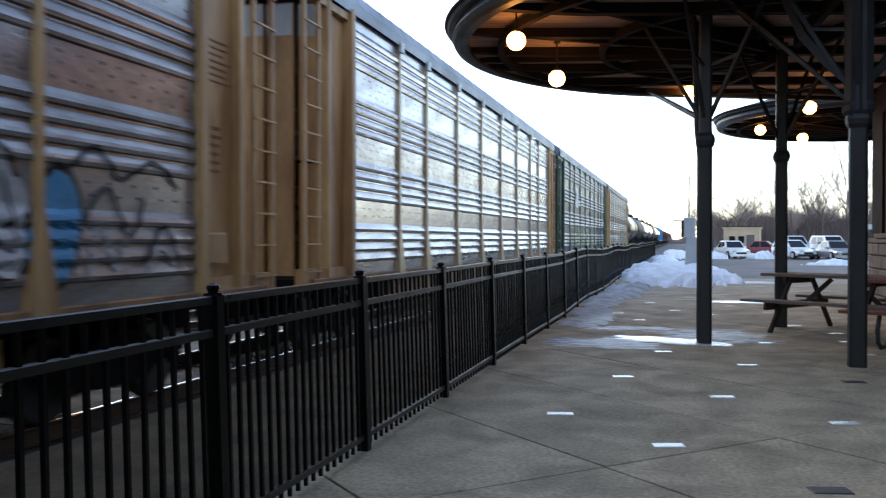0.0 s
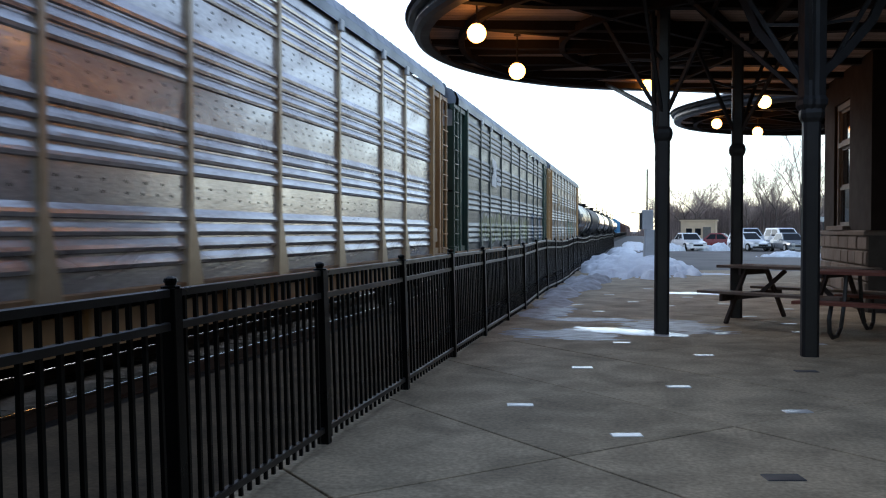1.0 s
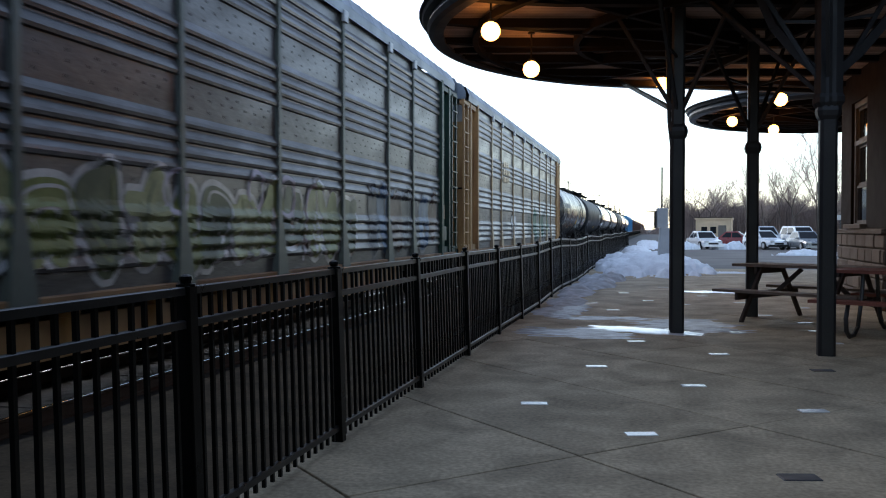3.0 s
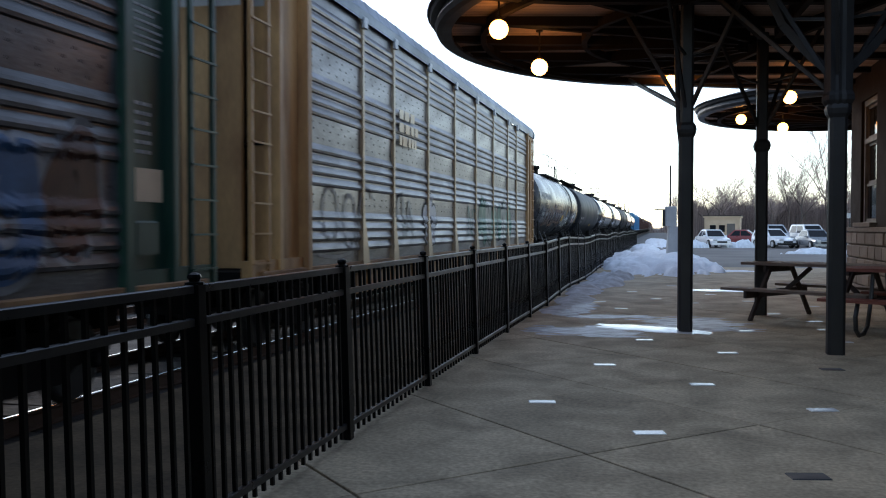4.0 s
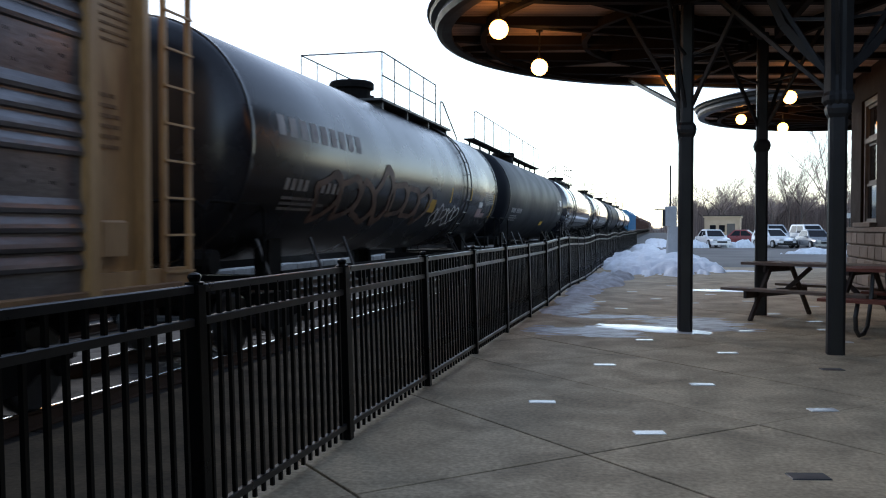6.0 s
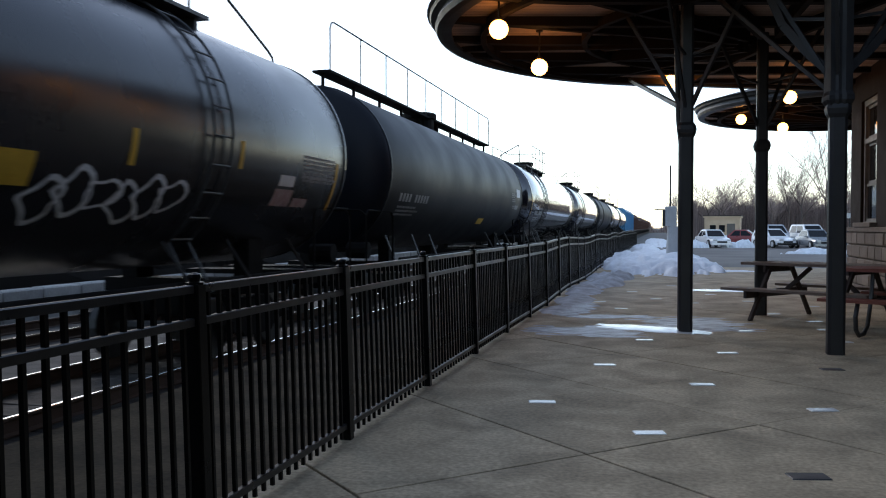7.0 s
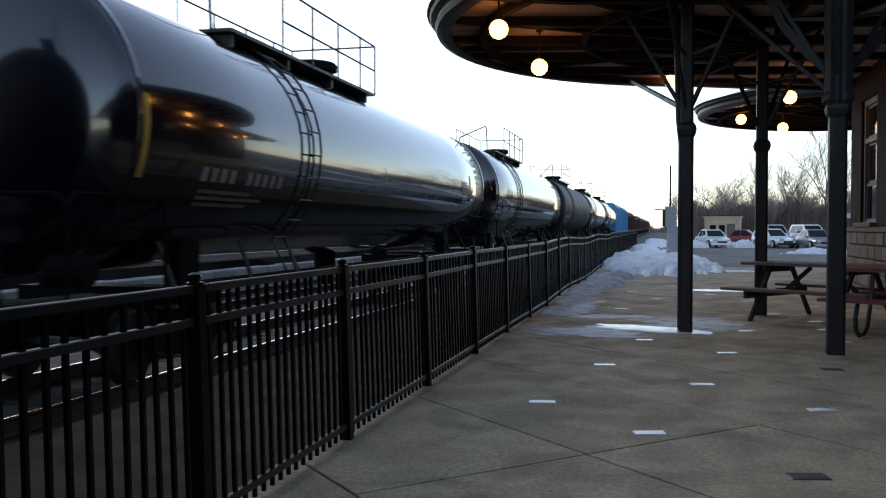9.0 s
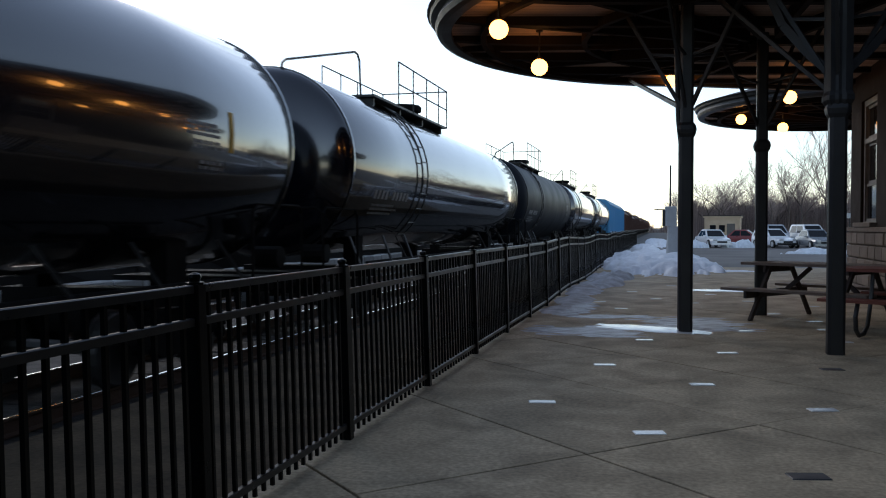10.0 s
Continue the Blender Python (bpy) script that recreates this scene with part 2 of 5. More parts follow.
def turned(bm, prof, n=16, at=(0, 0, 0), axis="z"):
    """Solid of revolution from (radius, height) pairs."""
    rings = []
    for r, h in prof:
        ring = []
        for i in range(n):
            a = 2 * math.pi * i / n
            p = (r * math.cos(a), r * math.sin(a), h) if axis == "z" else (r * math.cos(a), h, r * math.sin(a)) if axis == "y" else (h, r * math.cos(a), r * math.sin(a))
            ring.append(bm.verts.new(Vector(at) + Vector(p)))
        rings.append(ring)
    skin(bm, rings)
    bm.faces.new(rings[0][::-1])
    bm.faces.new(rings[-1])
    return rings


def beam(bm, p, q, w, h):
    """A straight timber of width w and height h between two points."""
    p, q = Vector(p), Vector(q)
    d = (q - p).normalized()
    s = d.cross(Vector((0, 0, 1)))
    s = (s if s.length > 1e-3 else Vector((1, 0, 0))).normalized() * w / 2
    u = s.cross(d).normalized() * h / 2
    hexa(bm, [p - s - u, p + s - u, q + s - u, q - s - u, p - s + u, p + s + u, q + s + u, q - s + u])


def slab(bm, outline, z0, z1):
    lo = [bm.verts.new((x, y, z0)) for x, y in outline]
    hi = [bm.verts.new((x, y, z1)) for x, y in outline]
    bm.faces.new(lo[::-1])
    bm.faces.new(hi)
    skin(bm, [lo, hi])


RAIL_Z = -0.51
LOT_Z = -0.37
TRACK_X = -6.70

# ---------------------------------------------------------------- ground, platform, tracks


def build_ground():
    bm = bmesh.new()
    xs = [-1500, -300, -60, -24, -12.5, -9, -4.6, -3.70, -3.67, -3, 0, 3, 6, 12, 25, 60, 300, 1500]
    ys = [-800, -200, -60, -20, 0, 15, 24, 30, 36, 45, 60, 80, 120, 200, 400, 900, 3000]

    def level(x, y):
        low = -0.78 if x <= -3.70 else -0.03 if y <= 30 else -0.03 - 0.34 * min(1, (y - 30) / 30)
        return low + (0.0 if x > -13 else 0.0)

    grid = [[bm.verts.new((x, y, level(x, y))) for x in xs] for y in ys]
    for a, b in zip(grid, grid[1:]):
        for i in range(len(xs) - 1):
            bm.faces.new((a[i], a[i + 1], b[i + 1], b[i]))
    return tagged(part("ground", bm, ASPHALT, None), "dark worn asphalt ground reaching to the horizon", "ground", kind="structure")


build_ground()


def clip_poly(poly, a, b, c):
    """Keep the part of a polygon where a*x + b*y <= c."""
    out = []
    for (x0, y0), (x1, y1) in zip(poly, poly[1:] + poly[:1]):
        d0, d1 = a * x0 + b * y0 - c, a * x1 + b * y1 - c
        if d0 <= 0:
            out.append((x0, y0))
        if (d0 < 0 < d1) or (d1 < 0 < d0):
            k = d0 / (d0 - d1)
            out.append((x0 + (x1 - x0) * k, y0 + (y1 - y0) * k))
    return out


PLAT = dict(x0=-3.72, x1=9.0, y0=-5.0, y1=29.5)


def build_platform():
    root = tagged(new("platform"), "raised concrete station platform in diagonal slabs, stained and damp", "platform", kind="structure")
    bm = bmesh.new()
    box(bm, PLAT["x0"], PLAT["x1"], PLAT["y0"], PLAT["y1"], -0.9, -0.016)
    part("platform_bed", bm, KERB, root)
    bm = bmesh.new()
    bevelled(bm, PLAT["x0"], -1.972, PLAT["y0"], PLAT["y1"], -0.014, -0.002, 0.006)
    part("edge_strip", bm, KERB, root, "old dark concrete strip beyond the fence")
    # diagonal slabs, 1.43 m square; the joints of one family are wider and worn
    side, ang, gap, fine = 1.43, radians(45), 0.009, 0.003
    u, v = Vector((math.sin(ang), math.cos(ang))), Vector((math.cos(ang), -math.sin(ang)))
    base = u * 1.75 - v * 0.89
    for i in range(-16, 26):
        for j in range(-20, 18):
            o = base + u * (side * i) + v * (side * j)
            c = o + (u + v) * side / 2
            if not (-5 < c.x < 7 and -6 < c.y < 31):
                continue
            q = [o + u * gap + v * fine, o + u * gap + v * (side - fine), o + u * (side - gap) + v * (side - fine), o + u * (side - gap) + v * fine]
            poly = [(p.x, p.y) for p in q]
            for a, b, k in ((-1, 0, 1.96), (1, 0, 6.5), (0, -1, 4.98), (0, 1, 29.3)):
                if poly:
                    poly = clip_poly(poly, a, b, k)
            if len(poly) < 3:
                continue
            area = sum(p[0] * r[1] - r[0] * p[1] for p, r in zip(poly, poly[1:] + poly[:1])) / 2
            if abs(area) < 0.02:
                continue
            if area < 0:
                poly = poly[::-1]
            bm = bmesh.new()
            cx, cy = sum(p[0] for p in poly) / len(poly), sum(p[1] for p in poly) / len(poly)
            dz = random.uniform(-0.002, 0.0015)
            rings = [[bm.verts.new((x, y, -0.014)) for x, y in poly], [bm.verts.new((x, y, -0.003 + dz)) for x, y in poly],
                     [bm.verts.new((x + (cx - x) * 0.006, y + (cy - y) * 0.006, dz)) for x, y in poly]]
            skin(bm, rings)
            bm.faces.new(rings[-1])
            part("slab", bm, CONCRETE, root)
    return root


platform = build_platform()

PAVERS = [(-0.07, 5.5, 1), (-0.51, 8.14, 1), (0.32, 7.31, 1), (-0.84, 6.29, 1), (1.09, 6.49, 1), (0.65, 9.22, 1), (0.73, 4.73, 0), (-0.19, 10.06, 1),
          (1.02, 11.25, 1), (1.6, 13.56, 1), (-1.03, 15.11, 1), (-0.58, 17.68, 1), (1.48, 8.38, 0), (1.95, 10.4, 1), (1.98, 11.6, 1), (2.0, 12.6, 1),
          (-0.62, 13.9, 1), (-0.1, 15.9, 1), (0.5, 15.2, 1), (0.2, 19.6, 1), (1.45, 15.8, 1), (0.9, 17.2, 1), (2.35, 15.0, 1)]


def build_pavers():
    bm = bmesh.new()
    bevelled(bm, -0.098, 0.098, -0.048, 0.048, -0.012, 0.006, 0.004)
    pale = mesh_of("brick_pale", bm, PALE)
    bm = bmesh.new()
    bevelled(bm, -0.1, 0.1, -0.06, 0.06, -0.012, 0.005, 0.004)
    dark = mesh_of("brick_dark", bm, DARKPAVER)
    for x, y, k in PAVERS:
        piece("brick", pale if k else dark, platform, pose(x, y, 0, 0, 0, 12 + random.uniform(-4, 4)), "pale inlaid paving brick" if k else "dark inlaid paving brick")


build_pavers()


def build_track(x, name):
    root = tagged(new(name), "railway track with polished rails on dark timber ties", "track", kind="structure")
    root.location = (x, 0, RAIL_Z)
    for s in (-0.7525, 0.7525):
        bm = bmesh.new()
        prof = [(-0.07, -0.18), (0.07, -0.18), (0.07, -0.165), (0.012, -0.15), (0.012, -0.045), (0.036, -0.03), (0.036, -0.006), (-0.036, -0.006), (-0.036, -0.03), (-0.012, -0.045), (-0.012, -0.15), (-0.07, -0.165)]
        skin(bm, [[bm.verts.new((s + a, y, b)) for a, b in prof] for y in (-60, 0, 60, 200, 700)])
        part("rail", bm, RAIL_SIDE, root, "rusty rail")
        bm = bmesh.new()
        prof = [(-0.020, -0.005), (0.020, -0.005), (0.018, -0.001), (0.009, 0.0), (-0.009, 0.0), (-0.018, -0.001)]
        skin(bm, [[bm.verts.new((s + a, y, b)) for a, b in prof] for y in (-60, 0, 60, 200, 700)])
        part("rail_head", bm, RAIL_TOP, root, "bright polished rail head")
    bm = bmesh.new()
    bevelled(bm, -1.3, 1.3, -0.11, 0.11, -0.34, -0.185, 0.015)
    tie = mesh_of("tie", bm, TIE)
    for i in range(95):
        piece("tie", tie, root, pose(random.uniform(-0.03, 0.03), -6 + i * 0.53, random.uniform(-0.01, 0.005), 0, 0, random.uniform(-1, 1)))
    return root


build_track(TRACK_X, "track_1")
build_track(TRACK_X - 4.2, "track_2")


def build_ballast():
    """Crushed stone bed as a bumpy sheet, with loose stones on the near shoulder."""
    bm = bmesh.new()
    ys = [-40 + 0.45 * i for i in range(200)] + [60 + 8 * i for i in range(80)]
    prof = [(-14.5, -0.77), (-13.2, -0.70), (-12.6, -0.70), (-11.6, -0.69), (-10.9, -0.70), (-10.2, -0.69), (-9.2, -0.71), (-8.4, -0.70), (-7.4, -0.69), (-6.7, -0.70), (-6.0, -0.69), (-5.2, -0.70), (-4.8, -0.72), (-4.3, -0.76), (-3.95, -0.76), (-3.78, -0.76)]
    grid = [[bm.verts.new((x + random.uniform(-0.05, 0.05), y, z + random.uniform(-0.025, 0.025))) for x, z in prof] for y in ys]
    for a, b in zip(grid, grid[1:]):
        for i in range(len(prof) - 1):
            bm.faces.new((a[i], a[i + 1], b[i + 1], b[i]))
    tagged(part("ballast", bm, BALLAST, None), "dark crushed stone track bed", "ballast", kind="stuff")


build_ballast()


def build_far_kerb():
    """Low pale concrete edging of the ground beyond the second track."""
    root = tagged(new("kerb_far"), "low pale concrete block edging beyond the far track", "kerb", kind="structure")
    bm = bmesh.new()
    bevelled(bm, -0.2, 0.2, -0.58, 0.58, 0, 0.82, 0.03)
    me = mesh_of("block", bm, KERBSTONE)
    for i in range(80):
        piece("block", me, root, pose(-12.75 + random.uniform(-0.02, 0.02), -4 + 1.19 * i, -0.80 + random.uniform(-0.02, 0.01), 0, 0, random.uniform(-0.6, 0.6)))


build_far_kerb()

# ---------------------------------------------------------------- fence


def build_fence():
    root = thing("fence", "black painted steel picket fence along the platform, slightly wavy", "fence", pose(-1.82, 0, 0))
    lean = radians(1.6)
    bm = bmesh.new()
    bevelled(bm, -0.033, 0.033, -0.033, 0.033, -0.003, 1.04, 0.004)
    turned(bm, [(0.040, 1.035), (0.040, 1.046), (0.022, 1.050), (0.024, 1.058), (0.029, 1.066), (0.026, 1.078), (0.010, 1.086)], 10)
    post = mesh_of("post", bm, FENCE)
    bm = bmesh.new()
    box(bm, -0.009, 0.009, -0.009, 0.009, 0.02, 1.02)
    picket = mesh_of("picket", bm, FENCE)
    rails = {}
    for nm, z in (("top_rail", 1.02), ("middle_rail", 0.885), ("bottom_rail", 0.085)):
        bm = bmesh.new()
        bevelled(bm, -0.016, 0.016, 0.036, 1.794, z - 0.017, z + 0.017, 0.004)
        rails[nm] = mesh_of(nm, bm, FENCE_RAIL)
    first = 4.90 - 1.83 * 4
    count, rest = 0, bmesh.new()
    rnd = random.Random(7)
    offs = [0.0] * 40
    for i in range(40):
        far = max(0, i - 7)
        offs[i] = (rnd.uniform(-0.008, 0.008), (0.03 * math.sin(i * 1.3) + 0.02) * min(1, far / 2) if far else rnd.uniform(-0.004, 0.004))
    n = 38
    YS = [first + 1.83 * i + (0.14 if i < 4 else 0.0) for i in range(n)]
    for i in range(n):
        y = YS[i]
        m = pose(offs[i][0], y, offs[i][1], 0, -math.degrees(lean) + rnd.uniform(-0.4, 0.4), 0)
        piece("post", post, root, m)
        if i == n - 1:
            break
        dz, dx = offs[i + 1][1] - offs[i][1], offs[i + 1][0] - offs[i][0]
        mm = Matrix.Translation((offs[i][0], y, offs[i][1])) @ Matrix.Rotation(-lean, 4, "Y") @ Matrix(((1, dx / 1.83, 0, 0), (0, 1, 0, 0), (0, dz / 1.83, 1, 0), (0, 0, 0, 1)))
        rot = Matrix.Translation((offs[i][0], y, offs[i][1])) @ Euler((math.atan(dz / 1.83), -lean, -math.atan(dx / 1.83))).to_matrix().to_4x4()
        for nm, me in rails.items():
            piece(nm, me, root, rot)
        run = YS[i + 1] - y
        for k in range(1, 18):
            yy = run * k / 18
            p = rot @ Matrix.Translation((0, yy, 0)) @ Matrix.Rotation(radians(rnd.uniform(-0.4, 0.4)), 4, "Y")
            if 1 <= i <= 18 and count < 300:
                piece("picket", picket, root, p)
                count += 1
            else:
                box(rest, -0.009, 0.009, -0.009, 0.009, 0.02, 1.02, p)
    tagged(part("picket", rest, FENCE, root), kind="stuff")
    return root


build_fence()

# ---------------------------------------------------------------- canopies


def canopy_outline(c, r, back, a0, a1, n=48):
    """Round head from angle a0 to a1, closed over the given corners at the building."""
    return [(c[0] + r * math.cos(a0 + (a1 - a0) * i / n), c[1] + r * math.sin(a0 + (a1 - a0) * i / n)) for i in range(n + 1)] + back


def build_canopy(name, label, c, r, z, back, a0, a1, posts, braces):
    root = thing(name, label, "canopy")
    line = canopy_outline(c, r, back, a0, a1)
    cx, cy = c

    def lift(x, y):
        return z + 0.02

    def hang(p):
        return max(0.05, min(1.0, (1 - math.hypot(p[0] - cx, p[1] - cy) / r) * 5)) if p[0] < cx + 1 else 0.6

    def inset(p, k):
        return (cx + (p[0] - cx) * k, cy + (p[1] - cy) * k)

    # roof over the boards
    bm = bmesh.new()
    ring = [[bm.verts.new((*inset(p, k), h)) for p in line] for k, h in ((1.0, z + 0.19), (1.03, z + 0.24), (0.95, z + 0.32), (0.5, z + 0.78), (0.12, z + 1.10))]
    skin(bm, ring)
    bm.faces.new(ring[-1])
    part("roof", bm, ROOFING, root, "dark roof covering")
    # fascia: a rolled rim with a drip edge
    bm = bmesh.new()
    prof = [(0.955, 0.03), (0.957, -0.015), (0.985, -0.02), (1.0, 0.0), (1.006, 0.06), (1.0, 0.14), (1.018, 0.16), (1.022, 0.20), (1.0, 0.22)]
    skin(bm, [[bm.verts.new((*inset(p, k), z + h)) for p in line] for k, h in prof])
    part("fascia", bm, FASCIA, root, "rolled dark metal fascia", smooth=False)
    # ceiling boards: strips across the canopy
    th = radians(14)
    ux, uy = math.cos(th), math.sin(th)
    bm = bmesh.new()
    lo = min(-p[0] * uy + p[1] * ux for p in line)
    hi = max(-p[0] * uy + p[1] * ux for p in line)
    step, k = 0.14, 0
    poly = [inset(p, 0.97) for p in line]
    v = lo
    while v < hi:
        strip = clip_poly(clip_poly(poly, -uy, ux, v + step - 0.008), uy, -ux, -v)
        if len(strip) > 2:
            top = [bm.verts.new((x, y, lift(x, y) + 0.05)) for x, y in strip]
            try:
                bm.faces.new(top[::-1])
            except ValueError:
                pass
        v += step
    part("ceiling_board", bm, CEIL, root, "dark stained ceiling boards")["kind"] = "stuff"
    # joists across, every 0.75 m, and ring beams
    v = lo + 0.4
    while v < hi:
        strip = clip_poly(clip_poly(poly, -uy, ux, v + 0.03), uy, -ux, -v + 0.03)
        if len(strip) > 2:
            s = sorted(strip, key=lambda p: p[0] * ux + p[1] * uy)
            bm = bmesh.new()
            a, b = Vector((*s[0], 0)), Vector((*s[-1], 0))
            d = b - a
            b = a + Vector((ux, uy, 0)) * d.dot(Vector((ux, uy, 0)))
            pts = [a.lerp(b, i / 16) for i in range(17)]
            skin(bm, [[bm.verts.new((p.x - uy * a, p.y + ux * a, lift(p.x, p.y) + b)) for a, b in ((-0.075, -0.075 * hang(p)), (0.075, -0.075 * hang(p)), (0.075, 0.05), (-0.075, 0.05))] for p in pts])
            part("joist", bm, BEAM, root)
        v += 1.22
    for k in (0.86, 0.55):
        bm = bmesh.new()
        arc = [inset(p, k) for p in line[:49]]
        rows = []
        for p in arc:
            d = Vector((p[0] - cx, p[1] - cy)).normalized() * 0.04
            h = lift(*p) - 0.07
            rows.append([bm.verts.new((p[0] + d.x * a, p[1] + d.y * a, h + b)) for a, b in ((-1, -0.03), (1, -0.03), (1, 0.08), (-1, 0.08))])
        skin(bm, rows)
        part("ring_beam", bm, BEAM, root)
    for i in range(0, 49, 6):
        p, q = inset(line[i], 0.96), inset(line[i], 0.10)
        bm = bmesh.new()
        beam(bm, (*p, lift(*p) + 0.07), (*q, lift(*q) - 0.12), 0.08, 0.17)
        part("rafter", bm, BEAM, root)
    # iron posts with a collar, a moulded capital and slanting struts
    for x, y in posts:
        bm = bmesh.new()
        w = 0.082
        prof = [(w, 0.0), (w, 2.36), (0.105, 2.40), (0.115, 2.45), (0.105, 2.50), (w * 0.95, 2.54), (w * 0.95, lift(x, y) + 0.1)]
        rings = []
        for s, h in prof:
            ch = s * 0.35
            rings.append([bm.verts.new((x + a, y + b, h)) for a, b in ((s - ch, -s), (s, -s + ch), (s, s - ch), (s - ch, s), (-s + ch, s), (-s, s - ch), (-s, -s + ch), (-s + ch, -s))])
        skin(bm, rings)
        bm.faces.new(rings[-1])
        part("post", bm, IRON, root, "dark painted iron post with a collar")
    if posts:
        bm = bmesh.new()
        x, y = posts[0]
        pipe(bm, [(x - 0.06, y + 0.13, 0.02), (x - 0.06, y + 0.13, 2.30), (x - 0.09, y + 0.22, 2.60), (x - 0.14, y + 0.26, 4.2)], 0.035, 8)
        part("downspout", bm, FASCIA, root, "dark grey downspout pipe")
    for p, q, w in braces:
        bm = bmesh.new()
        beam(bm, p, q, w, w * 1.2)
        part("strut", bm, IRON, root)
    return root


P1, P2, P3 = (0.28, 10.98), (1.69, 9.40), (1.39, 13.36)
ZC = 4.0
struts = []
for (x, y), dirs in ((P1, ((-0.92, 0.4), (-0.3, -0.95), (0.75, -0.65), (0.7, 0.7))), (P2, ((0.95, 0.3), (-0.85, 0.5), (-0.2, -0.9))), (P3, ((-0.8, -0.6), (0.8, -0.5), (0.6, 0.8)))):
    for dx, dy in dirs:
        n_ = math.hypot(dx, dy)
        dx, dy = dx / n_, dy / n_
        struts.append(((x + dx * 0.06, y + dy * 0.06, 2.72), (x + dx * 1.05, y + dy * 1.05, 4.36), 0.036))
        struts.append(((x + dx * 0.06, y + dy * 0.06, 3.35), (x + dx * 0.48, y + dy * 0.48, 3.42), 0.026))
struts.append(((0.24, 11.04, 2.72), (-0.63, 16.55, 4.02), 0.045))
struts.append(((1.66, 9.46, 2.60), (0.33, 10.95, 4.30), 0.035))
near_canopy = build_canopy("round_canopy", "dark round-ended timber and iron platform canopy with globe lamps", (1.444, 12.99), 4.66, ZC,
             [(4.46, 19.5), (6.43, 20.3), (6.43, 9.45)], radians(300), radians(103), [P1, P2, P3], struts)
build_canopy("round_canopy", "far smaller round-ended canopy at the depot's corner", (4.46, 22.7), 3.61, ZC,
             [(6.0, 19.55)], radians(265), radians(60), [], [])


def build_casing(root, x, y):
    """Fluted casing round the upper half of a post, on a moulded capital, with two curved brackets."""
    bm = bmesh.new()
    rings = []
    for s, h in ((0.10, 2.47), (0.135, 2.53), (0.135, 2.58), (0.118, 2.62), (0.122, 3.6), (0.15, 3.9), (0.19, 4.25)):
        ring = []
        for k in range(24):
            a = 2 * math.pi * (k + 0.5) / 24
            q = s / max(abs(math.cos(a)), abs(math.sin(a))) * (1.0 if k % 2 else 0.90)
            ring.append(bm.verts.new((x + q * math.cos(a), y + q * math.sin(a), h)))
        rings.append(ring)
    skin(bm, rings)
    bm.faces.new(rings[0][::-1])
    bm.faces.new(rings[-1])
    part("post_casing", bm, IRON, root, "fluted dark casing on a moulded capital")
    for dx, dy in ((0.96, 0.28), (-0.75, 0.66)):
        bm = bmesh.new()
        pts = [Vector((x + dx * d, y + dy * d, h)) for d, h in ((0.10, 2.85), (0.32, 3.05), (0.62, 3.40), (1.05, 4.30))]
        for p, q in zip(pts, pts[1:]):
            beam(bm, p, q, 0.05, 0.09)
        part("bracket", bm, IRON, root, "curved iron bracket")


build_casing(near_canopy, *P2)


def build_globe(x, y, z, hang):
    root = thing("pendant_lamp", "glowing warm white glass globe lamp on a short stem", "lamp", pose(x, y, z), group="globe lamps under the canopies")
    bm = bmesh.new()
    turned(bm, [(0.118 * math.cos(a), 0.118 * math.sin(a)) for a in (radians(-85 + 170 * i / 12) for i in range(13))], 24)
    part("globe", bm, GLOBE, root, "glowing glass globe", smooth=True)
    bm = bmesh.new()
    turned(bm, [(0.045, 0.108), (0.05, 0.125), (0.04, 0.145), (0.012, 0.155), (0.012, hang - 0.03), (0.05, hang - 0.02), (0.05, hang)], 10)
    part("stem", bm, BRASS, root, "dark lamp stem")


GLOBES = [(-1.96, 10.58, 3.70), (-1.71, 12.40, 3.55), (0.14, 16.62, 3.96), (2.17, 16.45, 3.57), (1.76, 21.35, 3.78), (2.70, 21.59, 3.59)]
for x, y, z in GLOBES:
    build_globe(x, y, z, max(0.16, ZC + 0.07 - z))



def build_rear_roof():
    """Plain unseen roof added over and behind the viewer, along the depot, to darken floor and reflections."""
    root = tagged(new("roof_rear"), "unseen dark roof added along the depot to shade floor and reflections", "roof", kind="structure")
    bm = bmesh.new()
    box(bm, -1.7, 6.7, -14, 1.9, 3.95, 4.15)
    part("roof_deck", bm, BEAM, root)
    for x, y in ((-1.3, -3.5), (-1.3, -9.0), (3.0, -3.5), (3.0, -9.0)):
        bm = bmesh.new()
        bevelled(bm, x - 0.08, x + 0.08, y - 0.08, y + 0.08, 0, 3.95, 0.02)
        part("post", bm, IRON, root)


build_rear_roof()

# ---------------------------------------------------------------- depot building


